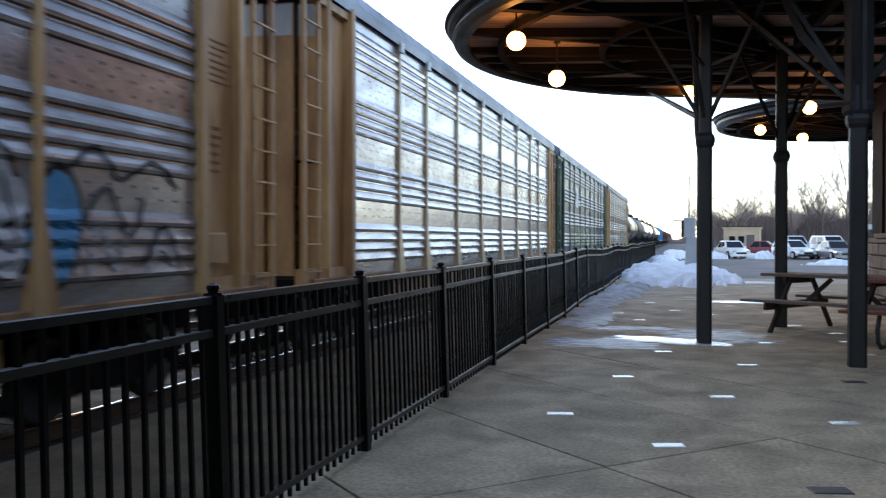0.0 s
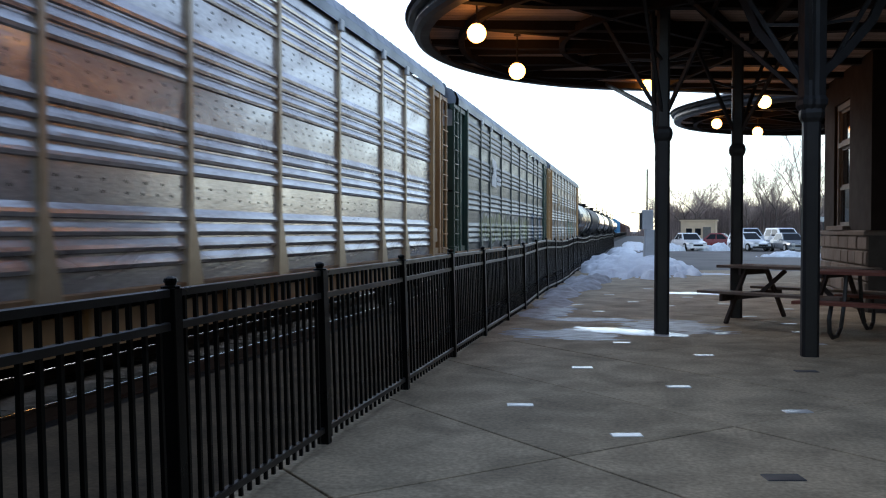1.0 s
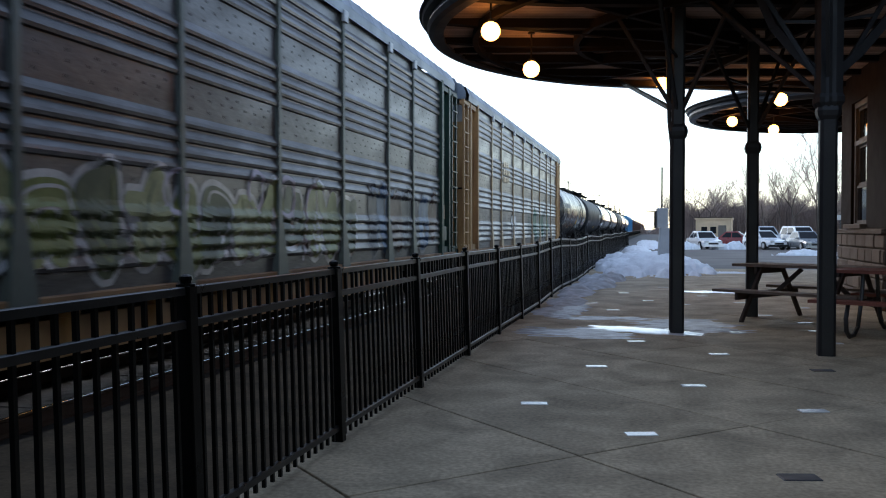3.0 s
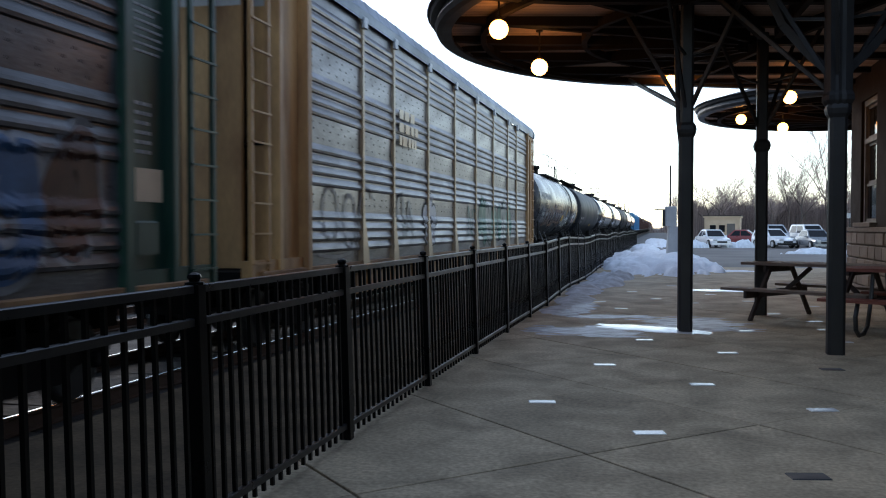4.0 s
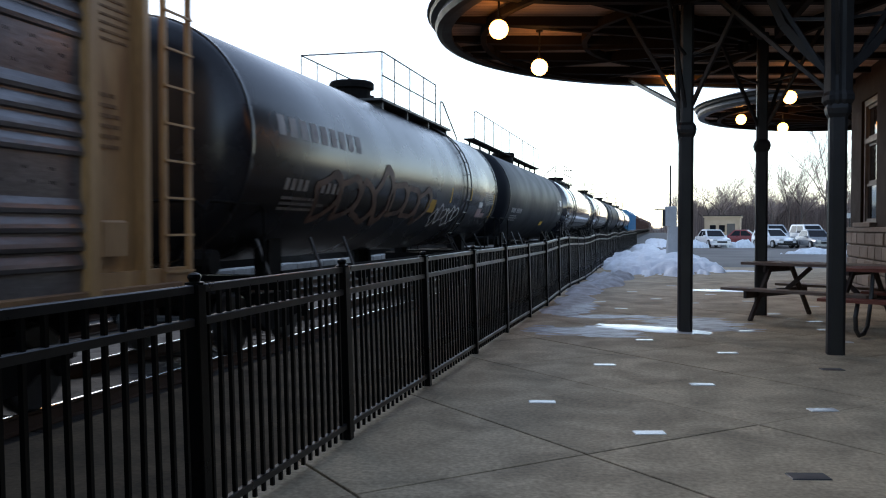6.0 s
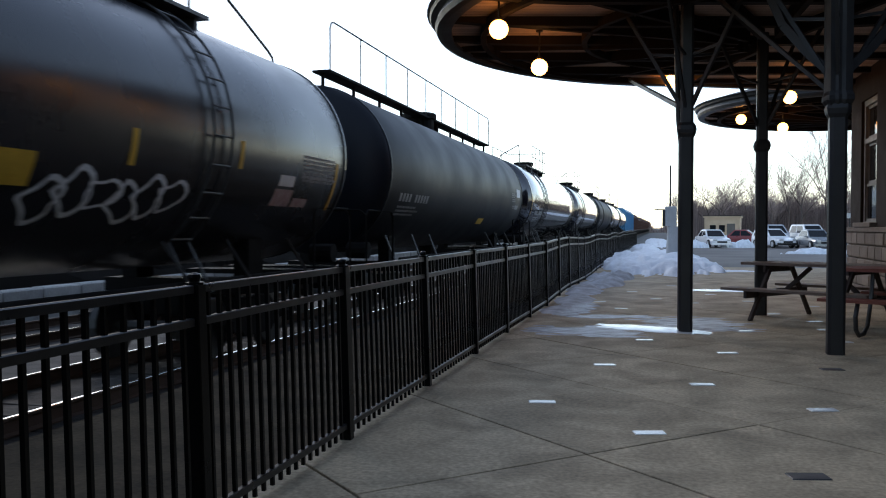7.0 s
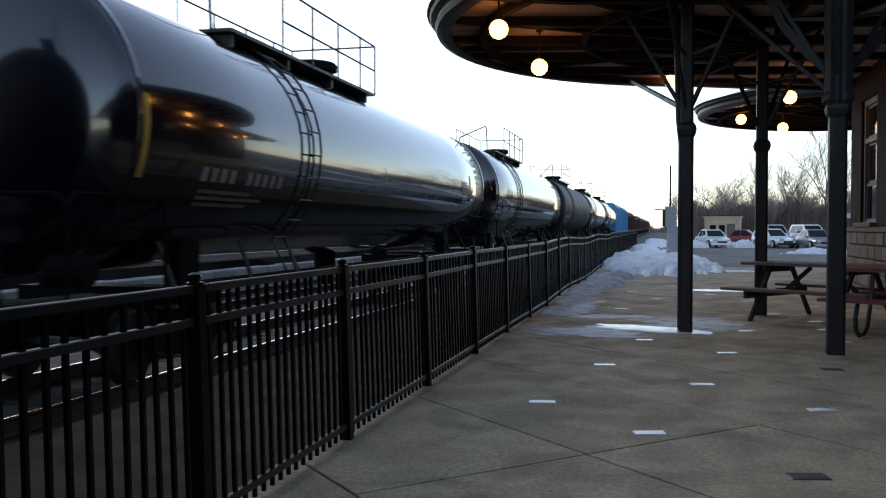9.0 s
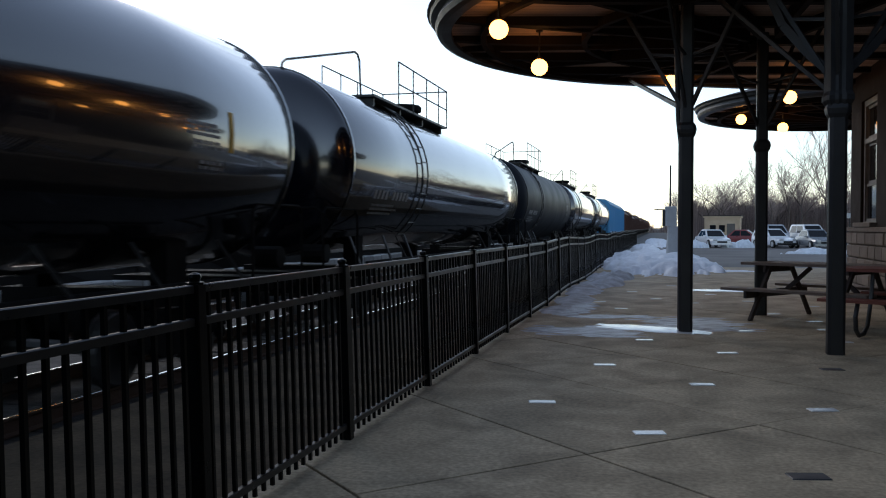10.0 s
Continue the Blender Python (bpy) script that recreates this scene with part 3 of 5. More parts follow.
def build_depot():
    root = tagged(new("wall_depot"), "dark brick depot wall on a rock-faced stone base, with an added unseen light-blocking block", "wall", kind="structure")
    # end bay with its window opening, the unseen long wall behind the platform, raised to darken train reflections, and
    # an added unseen northern block that keeps sky out of them
    for x0, x1, y0, y1, z0, z1 in ((3.5, 3.85, 14.6, 16.05, 1.28, 5.2), (3.5, 3.85, 17.25, 18.1, 1.28, 5.2), (3.5, 3.85, 16.05, 17.25, 3.55, 5.2),
                                   (3.85, 9, 17.75, 18.1, 1.28, 5.2), (3.85, 9, 14.6, 14.9, 0, 5.2), (6.7, 7.0, -14, 14.6, 0, 6.8),
                                   (5.85, 6.15, 18.12, 28.0, 0, 6.8), (6.15, 12.0, 27.7, 28.0, 0, 6.8)):
        bm = bmesh.new()
        box(bm, x0, x1, y0, y1, z0, z1)
        part("upper_wall", bm, BRICKM, root, "dark red brick wall")
    bm = bmesh.new()
    box(bm, 3.47, 3.85, 14.6, 18.1, 0, 1.2)
    box(bm, 3.85, 9, 17.78, 18.12, 0, 1.2)
    part("base_wall", bm, MORTAR, root, "mortar of the stone base")
    bm = bmesh.new()
    bevelled(bm, 3.40, 3.85, 14.6, 18.16, 1.2, 1.28, 0.02)
    part("ledge", bm, STONE, root, "stone water table ledge")
    for r in range(5):
        y = 14.6 - (0.3 if r % 2 else 0)
        while y < 18.1:
            w = random.uniform(0.45, 0.75)
            a, b = max(y, 14.6) + 0.008, min(y + w, 18.12) - 0.008
            if b - a > 0.06:
                bm = bmesh.new()
                x = 3.44 - random.uniform(0, 0.02)
                bevelled(bm, 0, b - a, 0, 0.24 - 0.014, 0, 3.48 - x, 0.02, Matrix.Translation((3.48, a, r * 0.24 + 0.007)) @ Matrix(((0, 0, -1, 0), (1, 0, 0, 0), (0, 1, 0, 0), (0, 0, 0, 1))))
                part("stone", bm, STONE, root)
            y += w
    # the third row covers the added northern block, out of view
    for x0, x1, y0, y1, z0 in ((3.1, 9, 14.4, 18.5, 5.2), (6.2, 9, -14.5, 14.39, 6.8), (5.7, 12, 18.52, 28.2, 6.8)):
        bm = bmesh.new()
        slab(bm, [(x0, y0), (x1, y0), (x1, y1), (x0, y1)], z0, z0 + 0.15)
        part("eaves", bm, ROOFING, root, "overhanging eaves")
    bm = bmesh.new()
    hexa(bm, [(6.2, -14.5, 6.96), (14, -14.5, 6.96), (14, 14.4, 6.96), (6.2, 14.4, 6.96), (9.5, -10, 9.8), (10.5, -10, 9.8), (10.5, 11, 9.8), (9.5, 11, 9.8)])
    part("roof", bm, ROOFING, root, "dark hipped roof")
    win = tagged(new("window_1"), "tall painted sash window with a transom and stone sill", "window", kind="structure")
    bm = bmesh.new()
    for y0, y1, z0, z1 in ((16.05, 16.15, 1.3, 3.55), (17.15, 17.25, 1.3, 3.55), (16.15, 17.15, 3.45, 3.55), (16.15, 17.15, 2.78, 2.86), (16.15, 17.15, 1.3, 1.38)):
        box(bm, 3.55, 3.68, y0, y1, z0, z1)
    part("window_frame", bm, FRAME, win, "grey painted window frame")
    for z0, z1, x in ((1.38, 2.06, 3.60), (2.06, 2.78, 3.63), (2.86, 3.45, 3.62)):
        bm = bmesh.new()
        for a, b, c, d in ((16.15, 16.19, z0, z1), (17.11, 17.15, z0, z1), (16.19, 17.11, z1 - 0.05, z1), (16.19, 17.11, z0, z0 + 0.05)):
            box(bm, x - 0.02, x + 0.02, a, b, c, d)
        part("sash", bm, FRAME, win)
        bm = bmesh.new()
        box(bm, x - 0.004, x + 0.004, 16.19, 17.11, z0 + 0.05, z1 - 0.05)
        part("pane", bm, GLASS, win)
    bm = bmesh.new()
    bevelled(bm, 3.38, 3.6, 15.98, 17.32, 1.285, 1.36, 0.012)
    part("window_sill", bm, STONE, win, "stone window sill")


build_depot()

# ---------------------------------------------------------------- picnic tables


def build_table(m, top_mat, label, pipes=False):
    root = thing("picnic_table", label, "picnic table", m, group="picnic tables by the depot")
    for i in range(5):
        bm = bmesh.new()
        y = -0.36 + i * 0.148
        bevelled(bm, -1.0, 1.0, y, y + 0.138, 0.745, 0.785, 0.006)
        part("top_plank", bm, top_mat, root)
    for s in (-1, 1):
        for k in range(2):
            bm = bmesh.new()
            y = s * 0.72 + (k - 1) * 0.145
            bevelled(bm, -1.0, 1.0, y, y + 0.137, 0.41, 0.447, 0.006)
            part("bench_plank", bm, top_mat, root)
    for x in (-0.58, 0.58):
        if pipes:
            for s in (-1, 1):
                bm = bmesh.new()
                pts = [(x, 0.25 * s, 0.73), (x, 0.30 * s, 0.45), (x, 0.42 * s, 0.12), (x, 0.55 * s, 0.035), (x, 0.70 * s, 0.03), (x, 0.80 * s, 0.10), (x, 0.82 * s, 0.25), (x, 0.75 * s, 0.405)]
                pipe(bm, pts, 0.025, 8)
                part("leg", bm, STEEL, root, "bent steel pipe leg")
            bm = bmesh.new()
            pipe(bm, [(x, -0.33, 0.40), (x, 0.33, 0.40)], 0.02, 8)
            part("cross_bar", bm, STEEL, root)
            continue
        for s in (-1, 1):
            bm = bmesh.new()
            beam(bm, (x + 0.03 * s, 0.22 * s, 0.735), (x + 0.03 * s, 0.76 * s, 0.0), 0.04, 0.062)
            part("leg", bm, DARKWOOD, root)
        bm = bmesh.new()
        box(bm, x - 0.085, x - 0.045, -0.83, 0.83, 0.31, 0.41)
        part("bench_bearer", bm, DARKWOOD, root)
        bm = bmesh.new()
        box(bm, x - 0.085, x - 0.045, -0.34, 0.34, 0.65, 0.745)
        part("top_bearer", bm, DARKWOOD, root)
        bm = bmesh.new()
        beam(bm, (x * 0.92, 0, 0.37), (x * 0.25, 0, 0.72), 0.035, 0.055)
        part("brace", bm, DARKWOOD, root)
    return root


build_table(pose(2.10, 12.72, 0, 0, 0, -36), WOOD, "grey weathered wooden picnic table with crossed plank legs")
build_table(pose(3.05, 11.15, 0, 0, 0, -30), REDWOOD, "red-brown picnic table on bent steel pipe legs", True)

# ---------------------------------------------------------------- snow, ice, cabinet


def build_snow(name, label, cx, cy, rx, ry, h, rot=0.0, z=0.0, seed=1, rough=0.35, material=SNOW, n=70, streak=0.0):
    """A lumpy bank of old snow with an uneven edge."""
    bm = bmesh.new()
    grid = []
    for i in range(n + 1):
        row = []
        for j in range(n + 1):
            u, v = -1 + 2 * i / n, -1 + 2 * j / n
            a = math.atan2(v, u)
            d = math.hypot(u, v)
            edge = 0.82 + 0.20 * noise.noise((math.cos(a) * 1.7 + seed, math.sin(a) * 1.7, seed * 3.1)) + 0.07 * noise.noise((math.cos(a) * 6 + seed, math.sin(a) * 6, 2.0))
            x, y = u * rx, v * ry
            k = 1 - (d / edge) ** 2 + 0.45 * noise.noise((x * 2.2 + seed, y * 1.3, 4)) + 0.22 * noise.noise((x * 6 + seed, y * 4, 7))
            if streak:
                k += streak * (noise.noise((x * 1.3 + seed, y * 6.5, 9)) + 0.7 * noise.noise((x * 3.2, y * 15 + seed, 3)))
            k = max(-0.3, min(1.0, k))
            lump = 1 + rough * noise.noise((x * 0.9 + seed, y * 0.9, 0)) + rough * 0.6 * noise.noise((x * 3 + seed, y * 3, 1)) + rough * 0.3 * noise.noise((x * 8, y * 8, seed))
            row.append(bm.verts.new((x, y, h * (k ** 0.6 if k > 0 else k) * max(0.25, lump) - 0.004)))
        grid.append(row)
    for a, b in zip(grid, grid[1:]):
        for j in range(n):
            if max(v.co.z for v in (a[j], b[j], b[j + 1], a[j + 1])) > -0.003:
                bm.faces.new((a[j], b[j], b[j + 1], a[j + 1]))
    bmesh.ops.delete(bm, geom=[v for v in bm.verts if not v.link_faces], context="VERTS")
    ob = tagged(part(name, bm, material, None, smooth=True), label, "snow" if "snow" in name else "ice", kind="stuff")
    ob.matrix_basis = pose(cx, cy, z, 0, 0, rot)
    return ob


build_snow("snow_bank", "ploughed heap of old white snow on the platform", -0.15, 32.0, 2.25, 10.5, 0.38, 2, 0, 3, 0.24, SNOW, 110)
for k, (x, y, a, b, h) in enumerate(((-1.55, 13.4, 0.35, 0.7, 0.03), (-1.45, 15.2, 0.42, 1.2, 0.05), (-1.5, 17.4, 0.45, 1.4, 0.07), (-1.3, 19.8, 0.6, 1.6, 0.10), (-1.25, 22.2, 0.75, 1.7, 0.14))):
    build_snow("snow_patch", "patch of old dirty snow beside the fence", x, y, a, b, h, 0, 0, 60 + 7 * k, 0.9, OLDSNOW, 40)
build_snow("snow_bank", "old snow along the far end of the fence", -0.9, 52, 1.0, 15, 0.35, 2, -0.12, 12)
build_snow("snow_bank", "snow strip along the far track side", -0.6, 98, 1.5, 32, 0.30, 1, LOT_Z, 44)
build_snow("snow_bank", "thin tongue of snow on the platform", 1.6, 26.6, 1.5, 0.8, 0.03, 8, 0, 5)
build_snow("ice_sheet", "thin grey refrozen slush on the platform", -0.85, 10.7, 0.95, 0.85, 0.012, 0, 0, 6, 0.5, ICE, 120, 0.75)
build_snow("ice_sheet", "wet grey ice between the canopy posts", 0.45, 11.9, 0.95, 1.2, 0.010, 10, 0, 9, 0.5, ICE, 120, 0.75)
build_snow("ice_sheet", "grey slush beside the snow", -0.7, 12.6, 0.9, 0.35, 0.010, 0, 0, 19, 0.5, ICE, 120, 0.75)
build_snow("ice_sheet", "bright white ice slab beside the post", -0.15, 11.22, 0.90, 0.40, 0.022, -24, 0, 14, 0.2, WETICE, 100, 0.25)
build_snow("ice_sheet", "bright patch of ice on the platform", 1.2, 18.4, 0.95, 0.42, 0.02, 5, 0, 17, 0.2, WETICE)
build_snow("ice_sheet", "grey slush along the fence", -1.35, 13.9, 0.42, 1.6, 0.02, 0, 0, 21, 0.4, ICE, 120, 0.75)


def build_cabinet():
    root = thing("signal_cabinet", "pale grey equipment cabinet with a thin mast on the platform", "cabinet", pose(0.33, 31.9, -0.03, 0, 0, 10))
    bm = bmesh.new()
    bevelled(bm, -0.10, 0.10, -0.10, 0.10, 0, 0.28, 0.01)
    part("base", bm, STEEL, root, "dark steel base")
    bm = bmesh.new()
    bevelled(bm, -0.20, 0.20, -0.16, 0.16, 0.20, 1.36, 0.03, Matrix.Rotation(radians(3), 4, "Y"))
    part("body", bm, CABINET, root, "pale grey metal box")
    bm = bmesh.new()
    bevelled(bm, -0.24, 0.14, -0.15, 0.15, 1.36, 2.05, 0.03)
    part("upper_box", bm, CABINET, root)
    bm = bmesh.new()
    pipe(bm, [(-0.06, 0, 2.0), (-0.06, 0, 3.5)], 0.03, 8)
    part("mast", bm, STEEL, root, "thin dark mast")
    bm = bmesh.new()
    pipe(bm, [(-0.06, 0, 1.92), (-0.62, 0, 1.95)], 0.02, 6)
    part("arm", bm, STEEL, root)
    bm = bmesh.new()
    bevelled(bm, -0.33, -0.25, -0.04, 0.04, 1.35, 1.95, 0.01)
    part("conduit_box", bm, STEEL, root)


build_cabinet()

# ---------------------------------------------------------------- train


def build_truck(parent, y):
    bm = bmesh.new()
    for s in (-1, 1):
        x = s * 0.99
        prof = [(-1.15, 0.50), (-1.15, 0.62), (-0.55, 0.66), (-0.35, 0.80), (0.35, 0.80), (0.55, 0.66), (1.15, 0.62), (1.15, 0.50), (0.6, 0.40), (0.4, 0.26), (-0.4, 0.26), (-0.6, 0.40)]
        a = [bm.verts.new((x - 0.07, y + p, q)) for p, q in prof]
        b = [bm.verts.new((x + 0.07, y + p, q)) for p, q in prof]
        skin(bm, [a, b])
        bm.faces.new(a[::-1])
        bm.faces.new(b)
        for k in (-0.88, 0.88):
            tube(bm, (x + s * 0.06, y + k, 0.44), (x + s * 0.16, y + k, 0.44), 0.09, 0.08, 10)
        for k in (-0.18, 0, 0.18):
            tube(bm, (x, y + k, 0.30), (x, y + k, 0.62), 0.065, n=8)
    box(bm, -0.95, 0.95, y - 0.2, y + 0.2, 0.5, 0.78)
    tr = part("truck", bm, UNDER, parent, "dark cast steel truck")
    for k in (-0.88, 0.88):
        bm = bmesh.new()
        for s in (-1, 1):
            turned(bm, [(0.05, -0.07), (0.40, -0.07), (0.42, -0.055), (0.42, 0.05), (0.45, 0.06), (0.45, 0.075), (0.05, 0.075)] if s < 0 else
                   [(0.05, -0.075), (0.45, -0.075), (0.45, -0.06), (0.42, -0.05), (0.42, 0.055), (0.40, 0.07), (0.05, 0.07)], 20, (s * 0.76, y + k, 0.42), "x")
        tube(bm, (-0.8, y + k, 0.42), (0.8, y + k, 0.42), 0.08, n=8)
        part("wheelset", bm, STEEL, tr, "steel wheelset")
    return tr


RIDGES = [b + 0.17 * i for b in (1.46, 2.50, 3.58, 4.66) for i in range(4)]
PROFILE = [(0.0, 1.19)]
for ridge in RIDGES:
    PROFILE += [(0.0, ridge - 0.075), (0.030, ridge - 0.062), (0.038, ridge - 0.025), (0.028, ridge + 0.012), (0.0, ridge + 0.072)]
PROFILE.append((0.0, 5.44))


def rib_depth(z):
    """How far the pressed side sheet stands out at the height z."""
    for (x0, z0), (x1, z1) in zip(PROFILE, PROFILE[1:]):
        if z0 <= z <= z1:
            return x0 + (x1 - x0) * (z - z0) / max(1e-6, z1 - z0)
    return 0.0


def rack_sheet(w):
    """One corrugated side sheet of width w: four bands of pressed ribs with plain bands between them."""
    bm = bmesh.new()
    for p in zip(PROFILE, PROFILE[1:]):
        a = [bm.verts.new((1.50 + x, -w / 2, z)) for x, z in p]
        b = [bm.verts.new((1.50 + x, w / 2, z)) for x, z in p]
        bm.faces.new((a[0], b[0], b[1], a[1]))
    # rows of small vent holes in the plain bands, sunk slots with a dark bottom
    rnd = random.Random(int(w * 100))
    for z0 in (2.16, 2.28, 3.16, 3.30, 3.40, 4.24, 4.38, 4.48):
        y = -w / 2 + 0.18 + rnd.uniform(0, 0.12)
        while y < w / 2 - 0.15:
            old = set(bm.faces)
            box(bm, 1.495, 1.503, y, y + rnd.uniform(0.03, 0.055), z0, z0 + 0.028)
            for f in bm.faces:
                if f not in old:
                    f.material_index = 1
            y += rnd.uniform(0.24, 0.46)
    return bm


def sheet_mesh(w, material):
    me = mesh_of("side_sheet", rack_sheet(w), material)
    me.materials.append(VENT)
    return me


def smooth_path(ctrl, step=0.04):
    """A flowing line through control points (y, z), resampled evenly."""
    pts = []
    c = [ctrl[0]] + list(ctrl) + [ctrl[-1]]
    for p0, p1, p2, p3 in zip(c, c[1:], c[2:], c[3:]):
        n = max(2, int(math.hypot(p2[0] - p1[0], p2[1] - p1[1]) / step))
        for i in range(n):
            t = i / n
            pts.append(tuple(0.5 * (2 * p1[k] + (p2[k] - p0[k]) * t + (2 * p0[k] - 5 * p1[k] + 4 * p2[k] - p3[k]) * t * t + (3 * p1[k] - p0[k] - 3 * p2[k] + p3[k]) * t ** 3) for k in (0, 1)))
    return pts + [tuple(ctrl[-1])]


def ribbon(bm, path, width, lift, across=6):
    """A sprayed stroke that follows the ribs of the side sheet."""
    rows = []
    last = len(path) - 1
    for i, (y, z) in enumerate(path):
        a, b = path[max(0, i - 1)], path[min(last, i + 1)]
        d = Vector((b[0] - a[0], b[1] - a[1]))
        d = d.normalized() if d.length > 1e-6 else Vector((1, 0))
        w = width * min(1.0, 0.45 + 0.25 * min(i, last - i))
        row = []
        for k in range(across + 1):
            o = (k / across - 0.5) * w
            zz = min(5.3, max(1.2, z + d.x * o))
            row.append(bm.verts.new((1.50 + rib_depth(zz) + lift, y - d.y * o, zz)))
        rows.append(row)
    skin(bm, rows, False)


def build_graffiti(parent, ya, yb, za, zb, colors, seed, fat=0.24, pitch=0.62):
    """Unreadable spray-painted strokes: outline, fill and a thin shine, letter by letter."""
    rnd = random.Random(seed)
    mats = [mat("spray_" + "_".join(str(round(c * 100)) for c in col), col, 0.42, 0.25, color2=tuple(c * 0.5 for c in col), scale=3, mix=0.8, grain=20, contrast=0.3) for col in colors]
    n = max(2, int((yb - ya) / pitch))
    h, step = zb - za, (yb - ya) / max(2, int((yb - ya) / pitch))
    for i in range(n):
        y0 = ya + step * i
        k = rnd.choice((5, 6, 7))
        turn, ctrl = rnd.uniform(0, 6.28), []
        for j in range(k):
            r = rnd.uniform(0.6, 1.0)
            ctrl.append((y0 + step * (0.25 + 0.5 * j / (k - 1)) + 0.42 * step * r * math.cos(turn), za + h * (0.5 + 0.46 * r * math.sin(turn))))
            turn += radians(rnd.uniform(75, 150)) * (1 if i % 2 else -1)
        path = smooth_path(ctrl)
        lift = 0.004 + 0.003 * (i % 3)
        bm = bmesh.new()
        ribbon(bm, path, fat + 0.15, lift)
        tagged(part("graffiti_outline", bm, mats[-1], parent, "sprayed graffiti outline"), kind="stuff")
        bm = bmesh.new()
        ribbon(bm, path, fat, lift + 0.010)
        tagged(part("graffiti_fill", bm, mats[i % max(1, len(mats) - 1)], parent, "sprayed graffiti fill"), kind="stuff")
        bm = bmesh.new()
        ribbon(bm, [(y + 0.03, z + fat * 0.22) for y, z in path[len(path) // 3: len(path) * 2 // 3 + 2]], 0.035, lift + 0.016, 2)
        tagged(part("graffiti_shine", bm, mats[(i + 1) % len(mats)], parent), kind="stuff")


def build_scribble(parent, strokes, width, material, label, lift=0.02):
    """Thin sprayed lines, each through a few points (y, z)."""
    for ctrl in strokes:
        bm = bmesh.new()
        ribbon(bm, smooth_path(ctrl), width, lift, 3)
        tagged(part("graffiti_line", bm, material, parent, label), kind="stuff")


def ring_of(y, z, a, b, turn=0.0):
    return [(y + a * math.cos(turn + q), z + b * math.sin(turn + q)) for q in (2 * math.pi * i / 8 for i in range(9))]


def ladder(parent, x, y, z0, z1, w, material, label):
    lad = None
    bm = bmesh.new()
    for s in (-1, 1):
        box(bm, x - 0.03, x + 0.025, y + s * w / 2 - 0.035, y + s * w / 2 + 0.035, z0, z1)
    lad = part("ladder", bm, material, parent, label)
    bm = bmesh.new()
    box(bm, x + 0.025, x + 0.05, -w / 2 - 0.03, w / 2 + 0.03, -0.012, 0.012)
    me = mesh_of("rung", bm, material)
    z = z0 + 0.2
    while z < z1:
        piece("rung", me, lad, Matrix.Translation((0, y, z)))
        z += 0.40
    return lad


def bars(bm, x, y, z, w, h, rows, rnd, gap=0.6):
    """Rows of plain marks where lettering cannot be read."""
    rh = h / rows
    for r in range(rows):
        k = y
        while k < y + w * rnd.uniform(0.75, 1.0):
            l = rnd.uniform(0.5, 1.2) * rh
            box(bm, x - 0.004, x + 0.004, k, min(k + l, y + w), z + h - (r + 1) * rh, z + h - (r + gap) * rh)
            k += l * 1.35


